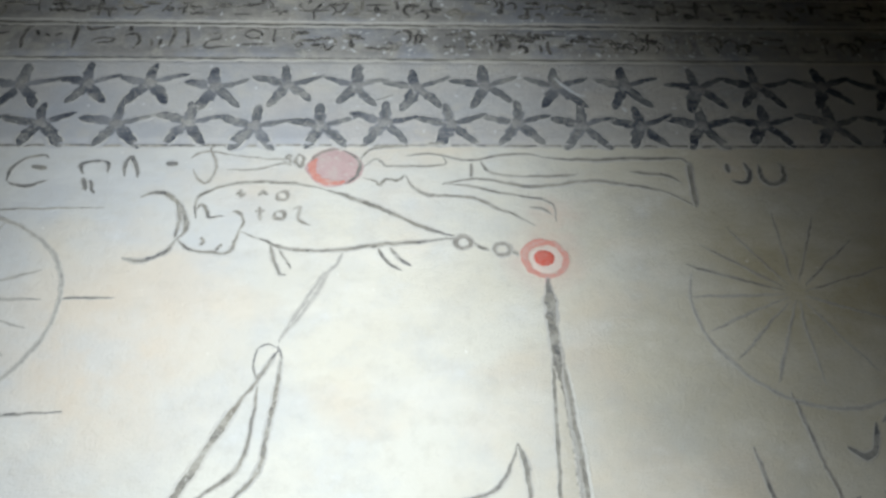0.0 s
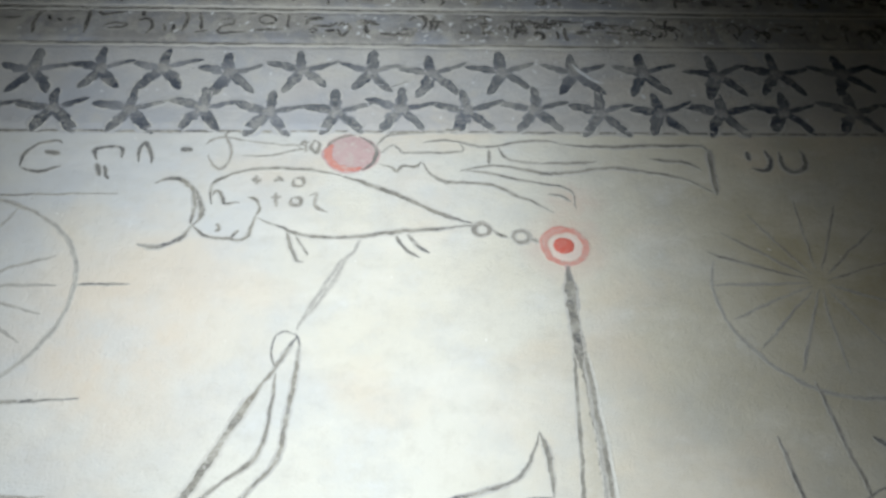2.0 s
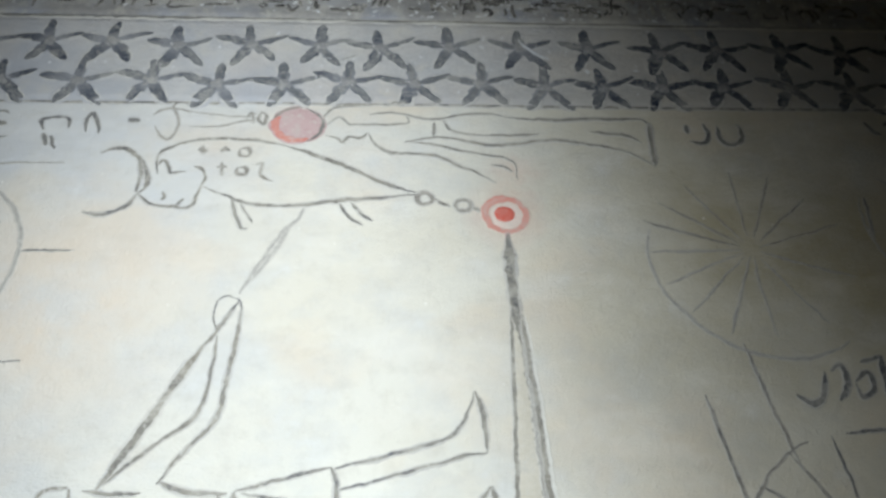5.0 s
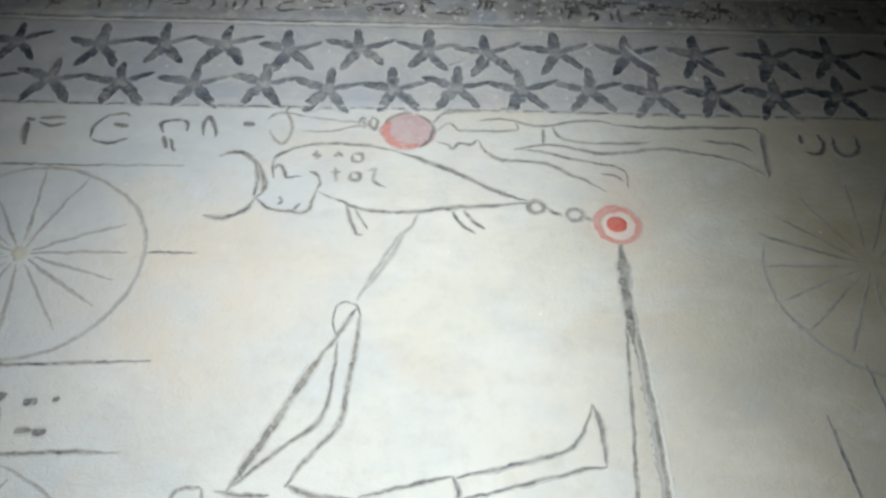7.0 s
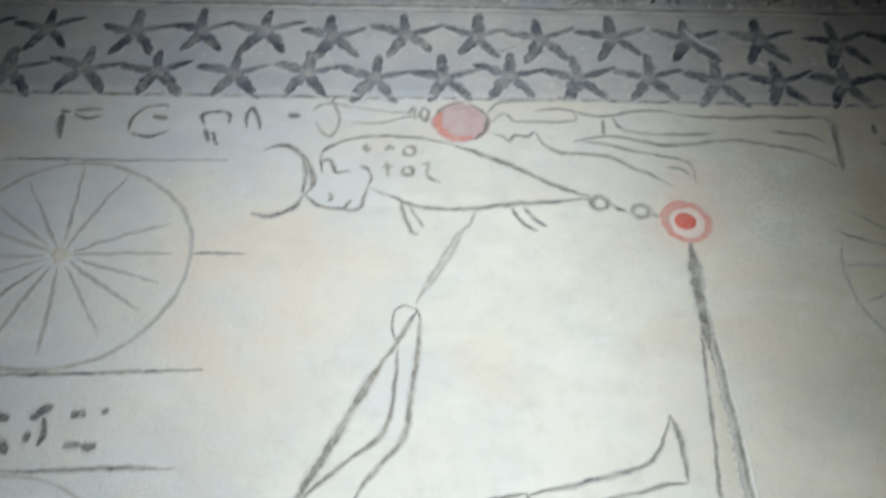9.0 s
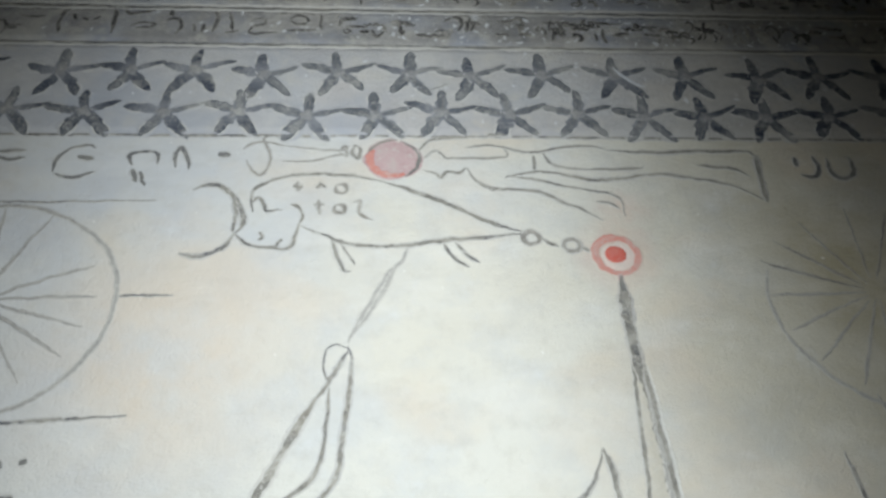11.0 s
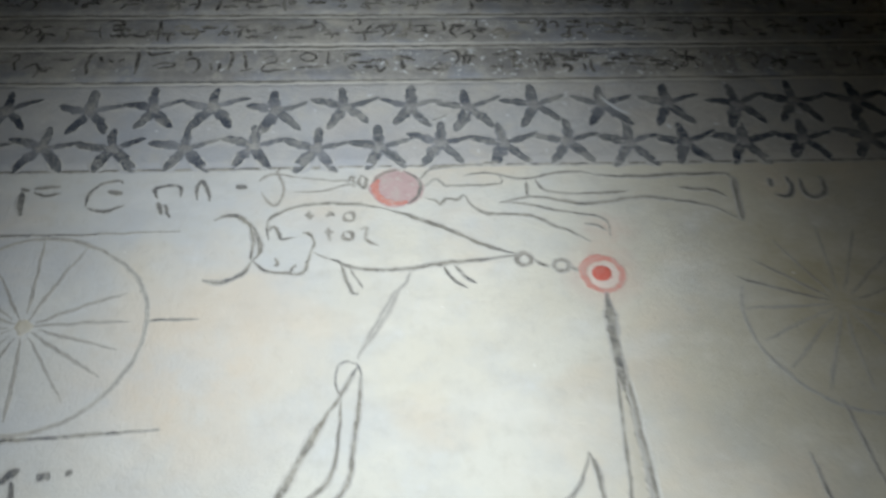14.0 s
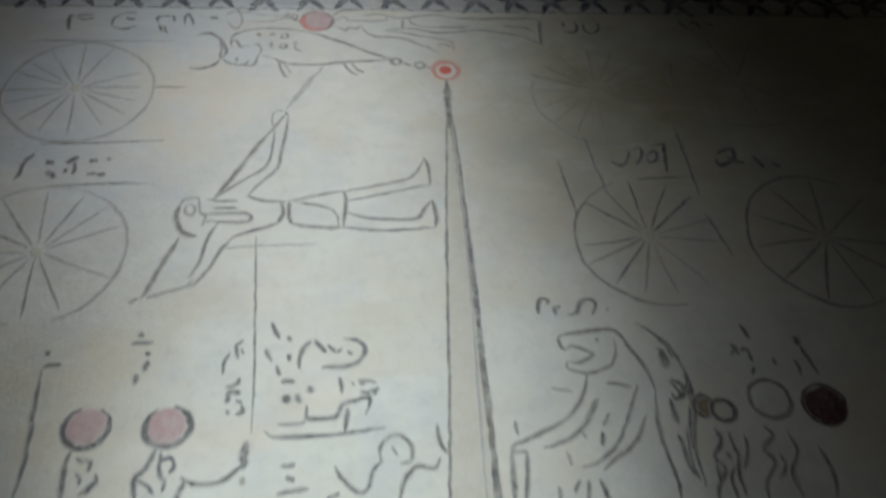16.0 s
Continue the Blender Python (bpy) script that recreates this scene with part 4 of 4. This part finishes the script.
cut(9, (0.498, 0.332), (0.519, 0.321), (0.518, 0.356), (0.495, 0.384))
cut(8, (0.532, 0.352), (0.558, 0.334), (0.559, 0.364), (0.535, 0.379), (0.531, 0.356))
carve("carved_sign", "dark carved writing sign on pale plaster", "carved sign", "scattered signs")
cut(9, (0.591, 0.303), (0.582, 0.357), (0.576, 0.414))
cut(7, (0.553, 0.316), (0.595, 0.305))
carve("carved_sign", "dark carved writing sign on pale plaster", "carved sign", "scattered signs")
cut(12, (0.733, 0.345), (0.780, 0.327), (0.776, 0.368), (0.732, 0.389), (0.724, 0.364))
cut(10, (0.759, 0.358), (0.776, 0.373), (0.803, 0.383))
carve("carved_sign", "dark carved writing sign on pale plaster", "carved sign", "scattered signs")
cut(9, (0.834, 0.352), (0.845, 0.379), (0.855, 0.402))
cut(9, (0.882, 0.382), (0.903, 0.395))
carve("carved_sign", "dark carved writing sign on pale plaster", "carved sign", "scattered signs")
cut(8, (0.171, 0.820), (0.161, 0.842), (0.160, 0.867))
cut(6, (0.172, 0.822), (0.188, 0.829), (0.184, 0.840))
carve("carved_sign", "dark carved writing sign on pale plaster", "carved sign", "scattered signs")
cut(7, (0.200, 0.848), (0.201, 0.871))
cut(6, (0.201, 0.849), (0.216, 0.847))
carve("carved_sign", "dark carved writing sign on pale plaster", "carved sign", "scattered signs")
cut(8, (0.228, 0.871), (0.249, 0.868), (0.264, 0.839), (0.287, 0.828), (0.302, 0.839), (0.288, 0.871))
cut(9, (0.325, 0.857), (0.329, 0.860))
carve("carved_sign", "dark carved writing sign on pale plaster", "carved sign", "scattered signs")
cut(8, (-1.092, 0.338), (-1.112, 0.374), (-1.113, 0.406), (-1.123, 0.433))
carve("carved_sign", "dark carved writing sign on pale plaster", "carved sign", "scattered signs")
cut(16, (-1.058, 0.37), (-1.036, 0.373))
carve("carved_sign", "dark carved writing sign on pale plaster", "carved sign", "scattered signs")
cut(15, (-1.053, 0.409), (-1.038, 0.41), (-1.025, 0.428))
carve("carved_sign", "dark carved writing sign on pale plaster", "carved sign", "scattered signs")
cut(13, (-0.978, 0.353), (-0.994, 0.362), (-1.005, 0.376))
cut(8, (-0.987, 0.371), (-0.981, 0.397), (-0.985, 0.415))
cut(14, (-1.009, 0.402), (-0.998, 0.402))
carve("carved_sign", "dark carved writing sign on pale plaster", "carved sign", "scattered signs")
cut(11, (-0.95, 0.367), (-0.929, 0.364))
cut(12, (-0.907, 0.363), (-0.896, 0.361))
carve("carved_sign", "dark carved writing sign on pale plaster", "carved sign", "scattered signs")
cut(10, (-0.949, 0.415), (-0.924, 0.413))
cut(12, (-0.923, 0.416), (-0.902, 0.414))
carve("carved_sign", "dark carved writing sign on pale plaster", "carved sign", "scattered signs")
cut(5, (0.281, 0.369), (0.29, 0.46), (0.304, 0.572))
carve("carved_line", "thin slanting scratched line across the spoked circles", "carved line", "ruled lines", THIN)
cut(5, (0.367, 0.275), (0.381, 0.381), (0.397, 0.495))
carve("carved_line", "thin slanting scratched line across the spoked circles", "carved line", "ruled lines", THIN)
cut(6, (0.634, 0.231), (0.641, 0.368), (0.645, 0.502))
carve("carved_line", "thin slanting scratched line across the spoked circles", "carved line", "ruled lines", THIN)
cut(5, (0.641, 0.557), (0.659, 0.624), (0.679, 0.705))
carve("carved_line", "thin slanting scratched line across the spoked circles", "carved line", "ruled lines", THIN)
cut(6, (0.691, -0.043), (0.675, 0.06))
carve("carved_line", "thin slanting scratched line across the spoked circles", "carved line", "ruled lines", THIN)
cut(3, (-0.333, -0.407), (-0.298, -0.42), (-0.263, -0.438))
carve("crack", "hairline crack in the star frieze", "crack", "")
cut(8, (-1.064, -0.580), (-1.069, -0.619), (-1.062, -0.653), (-1.044, -0.668))
cut(6, (-1.043, -0.642), (-1.035, -0.623))
carve("text_sign", "dark carved writing sign in the lower text band", "carved sign", "text band signs")
cut(6, (-1.024, -0.629), (-1.011, -0.622))
cut(6, (-1.001, -0.624), (-0.987, -0.634))
carve("text_sign", "dark carved writing sign in the lower text band", "carved sign", "text band signs")
cut(9, (-0.967, -0.675), (-0.958, -0.639), (-0.957, -0.581))
carve("text_sign", "dark carved writing sign in the lower text band", "carved sign", "text band signs")
cut(8, (-0.937, -0.676), (-0.929, -0.647), (-0.879, -0.659))
cut(6, (-0.923, -0.607), (-0.899, -0.619), (-0.872, -0.614), (-0.882, -0.604), (-0.911, -0.600))
carve("text_sign", "dark carved writing sign in the lower text band", "carved sign", "text band signs")
cut(7, (-0.845, -0.664), (-0.844, -0.642))
cut(7, (-0.852, -0.627), (-0.829, -0.633), (-0.818, -0.607), (-0.829, -0.579))
carve("text_sign", "dark carved writing sign in the lower text band", "carved sign", "text band signs")
cut(6, (-0.804, -0.663), (-0.775, -0.672))
cut(6, (-0.796, -0.616), (-0.788, -0.593))
cut(6, (-0.773, -0.616), (-0.773, -0.589))
carve("text_sign", "dark carved writing sign in the lower text band", "carved sign", "text band signs")
cut(7, (-0.754, -0.666), (-0.747, -0.635), (-0.753, -0.590))
carve("text_sign", "dark carved writing sign in the lower text band", "carved sign", "text band signs")
cut(7, (-0.724, -0.658), (-0.716, -0.626), (-0.712, -0.595))
cut(6, (-0.727, -0.588), (-0.698, -0.594))
carve("text_sign", "dark carved writing sign in the lower text band", "carved sign", "text band signs")
cut(6, (-0.676, -0.630), (-0.652, -0.638), (-0.647, -0.619), (-0.670, -0.609), (-0.673, -0.587), (-0.617, -0.592))
carve("text_sign", "dark carved writing sign in the lower text band", "carved sign", "text band signs")
cut(6, (-0.616, -0.654), (-0.581, -0.665), (-0.544, -0.654))
cut(6, (-0.595, -0.637), (-0.580, -0.651), (-0.559, -0.639), (-0.561, -0.624), (-0.581, -0.619), (-0.595, -0.635))
cut(7, (-0.602, -0.599), (-0.537, -0.601))
carve("text_sign", "dark carved writing sign in the lower text band", "carved sign", "text band signs")
cut(5, (-0.532, -0.657), (-0.529, -0.603))
carve("text_sign", "dark carved writing sign in the lower text band", "carved sign", "text band signs")
cut(7, (-0.494, -0.651), (-0.487, -0.635), (-0.491, -0.617))
carve("text_sign", "dark carved writing sign in the lower text band", "carved sign", "text band signs")
cut(6, (-0.423, -0.606), (-0.414, -0.581), (-0.396, -0.601))
carve("text_sign", "dark carved writing sign in the lower text band", "carved sign", "text band signs")
cut(7, (-0.240, -0.656), (-0.229, -0.644), (-0.234, -0.634))
carve("text_sign", "dark carved writing sign in the lower text band", "carved sign", "text band signs")
cut(6, (-0.036, -0.649), (-0.041, -0.604))
cut(6, (-0.025, -0.622), (-0.014, -0.587))
carve("text_sign", "dark carved writing sign in the lower text band", "carved sign", "text band signs")
cut(7, (-0.101, -0.654), (-0.087, -0.652))
cut(6, (-0.113, -0.628), (-0.093, -0.632))
carve("text_sign", "dark carved writing sign in the lower text band", "carved sign", "text band signs")
cut(8, (-0.994, -0.724), (-0.974, -0.714), (-0.948, -0.717))
carve("text_sign", "dark carved writing sign in the upper text band", "carved sign", "text band signs")
cut(8, (-0.916, -0.718), (-0.887, -0.72))
carve("text_sign", "dark carved writing sign in the upper text band", "carved sign", "text band signs")
cut(8, (-0.877, -0.731), (-0.859, -0.719), (-0.817, -0.734))
carve("text_sign", "dark carved writing sign in the upper text band", "carved sign", "text band signs")
cut(6, (-0.787, -0.714), (-0.77, -0.753))
carve("text_sign", "dark carved writing sign in the upper text band", "carved sign", "text band signs")
cut(6, (-0.737, -0.717), (-0.731, -0.747), (-0.715, -0.72))
carve("text_sign", "dark carved writing sign in the upper text band", "carved sign", "text band signs")
cut(5, (-0.69, -0.722), (-0.665, -0.725))
carve("text_sign", "dark carved writing sign in the upper text band", "carved sign", "text band signs")
cut(6, (-0.626, -0.732), (-0.591, -0.743))
carve("text_sign", "dark carved writing sign in the upper text band", "carved sign", "text band signs")
cut(6, (-0.521, -0.719), (-0.506, -0.722))
carve("text_sign", "dark carved writing sign in the upper text band", "carved sign", "text band signs")
cut(6, (-0.483, -0.722), (-0.45, -0.725), (-0.426, -0.758))
carve("text_sign", "dark carved writing sign in the upper text band", "carved sign", "text band signs")
cut(6, (-0.401, -0.724), (-0.388, -0.72), (-0.369, -0.759))
carve("text_sign", "dark carved writing sign in the upper text band", "carved sign", "text band signs")
cut(6, (-0.331, -0.747), (-0.273, -0.75))
cut(6, (-0.331, -0.725), (-0.273, -0.726))
carve("text_sign", "dark carved writing sign in the upper text band", "carved sign", "text band signs")
cut(6, (-0.236, -0.74), (-0.208, -0.745))
carve("text_sign", "dark carved writing sign in the upper text band", "carved sign", "text band signs")
cut(5, (0.485, 0.44), (0.552, 0.435), (0.634, 0.433))
carve("carved_line", "thin dark ruled line above a spoked circle", "carved line", "ruled lines")


# ---- unreadable signs further along the text bands ----
def loose_sign(x, y, rnd, paint):
    """A small worn sign of two to four strokes: bars, hooks, waves and loops."""
    for _ in range(rnd.choice((2, 2, 3, 4))):
        a, b = x + rnd.uniform(-0.022, 0.022), y + rnd.uniform(-0.028, 0.028)
        kind, mm, l = rnd.random(), rnd.randint(4, 8), rnd.uniform(0.010, 0.026)
        low, high = max(y - 0.042, b - l), min(y + 0.042, b + l)
        if kind < 0.3:
            cut(mm, (a - l, b), (a + l * 0.2, b + rnd.uniform(-0.005, 0.005)), (a + l, b + rnd.uniform(-0.004, 0.004)))
        elif kind < 0.5:
            cut(mm, *((a + l * (k / 3 - 1), b + (0.004 if k % 2 else -0.004)) for k in range(7)))
        elif kind < 0.75:
            cut(mm, (a, low), (a + rnd.uniform(-0.006, 0.006), b), (a + rnd.uniform(-0.01, 0.01), high))
        elif kind < 0.9:
            cut(mm, (a - l, b - l * 0.3), (a, low), (a + l * 0.6, b), (a + l * 0.2, high))
        else:
            cut(mm, (a - l * 0.5, b), (a, b - 0.007), (a + l * 0.5, b), (a, b + 0.007), (a - l * 0.5, b))
    carve("text_sign", "worn carved writing sign in a sooty text band", "carved sign", "text band signs", paint)


rnd = random.Random(21)
for (a, b), x0, x1 in ((TEXT_Y[0], -0.46, 1.2), (TEXT_Y[1], -0.18, 1.2), (TEXT_Y[2], -1.5, 1.1), (TEXT_Y[0], -1.5, -1.12), (TEXT_Y[1], -1.5, -0.22)):
    x = x0
    while x < x1:
        loose_sign(x, (a + b) / 2, rnd, INK if rnd.random() < 0.75 else LINE)
        x += rnd.uniform(0.032, 0.05)

tagged(groove_object("scrape", [(4, ((0.076, -0.492), (0.092, -0.466), (0.112, -0.446), (0.136, -0.432)))], FLAKE, lift=0.9, lips=FLAKE, skirt=FRIEZE), "pale bluish scraped streak across a star", "scrape")

# pale chips where the paint has flaked
verts, faces = [], []
for _ in range(420):
    band = rnd.choice((TEXT_Y[0], TEXT_Y[0], TEXT_Y[1], STARS_Y))
    c = Vector((rnd.gauss(0.0, 0.42), rnd.uniform(band[0] + 0.01, band[1] - 0.01)))
    n, r, long, turn = rnd.randint(5, 8), rnd.uniform(0.0012, 0.0052) * (1.6 if rnd.random() < 0.12 else 1.0), rnd.uniform(1, 3), rnd.uniform(0, 3)
    base = len(verts)
    for i in range(n):
        q = Vector((math.cos(6.283 * i / n) * r * long, math.sin(6.283 * i / n) * r)) * rnd.uniform(0.7, 1.2)
        q.rotate(Matrix.Rotation(turn, 2))
        verts.append((c.x + q.x, c.y + q.y, face_z(*c) + 0.0004))
    verts.append((c.x, c.y, face_z(*c) - 0.0007))
    faces += [(base + i, base + (i + 1) % n, base + n) for i in range(n)]
tagged(mesh_object("paint_chips", verts, faces, (FLAKE,)), "pale bluish chips of flaked paint on the bands", "paint chips", kind="stuff")

# tiny crumbs and lime specks standing on the plaster
verts, faces = [], []
for _ in range(160):
    c = Vector((rnd.uniform(-1.4, 1.3), rnd.uniform(-0.28, 1.35)))
    n, r, long, turn = rnd.randint(4, 7), rnd.uniform(0.0006, 0.0018), rnd.uniform(1, 2.5), rnd.uniform(0, 3)
    base = len(verts)
    for i in range(n):
        q = Vector((math.cos(6.283 * i / n) * r * long, math.sin(6.283 * i / n) * r)) * rnd.uniform(0.7, 1.2)
        q.rotate(Matrix.Rotation(turn, 2))
        verts.append((c.x + q.x, c.y + q.y, face_z(*c) + 0.0004))
    verts.append((c.x, c.y, face_z(*c) - rnd.uniform(0.0005, 0.0014)))
    faces += [(base + i, base + (i + 1) % n, base + n) for i in range(n)]
tagged(mesh_object("lime_specks", verts, faces, (CHALK_LIT,)), "tiny pale lime specks on the old plaster", "plaster specks", kind="stuff")
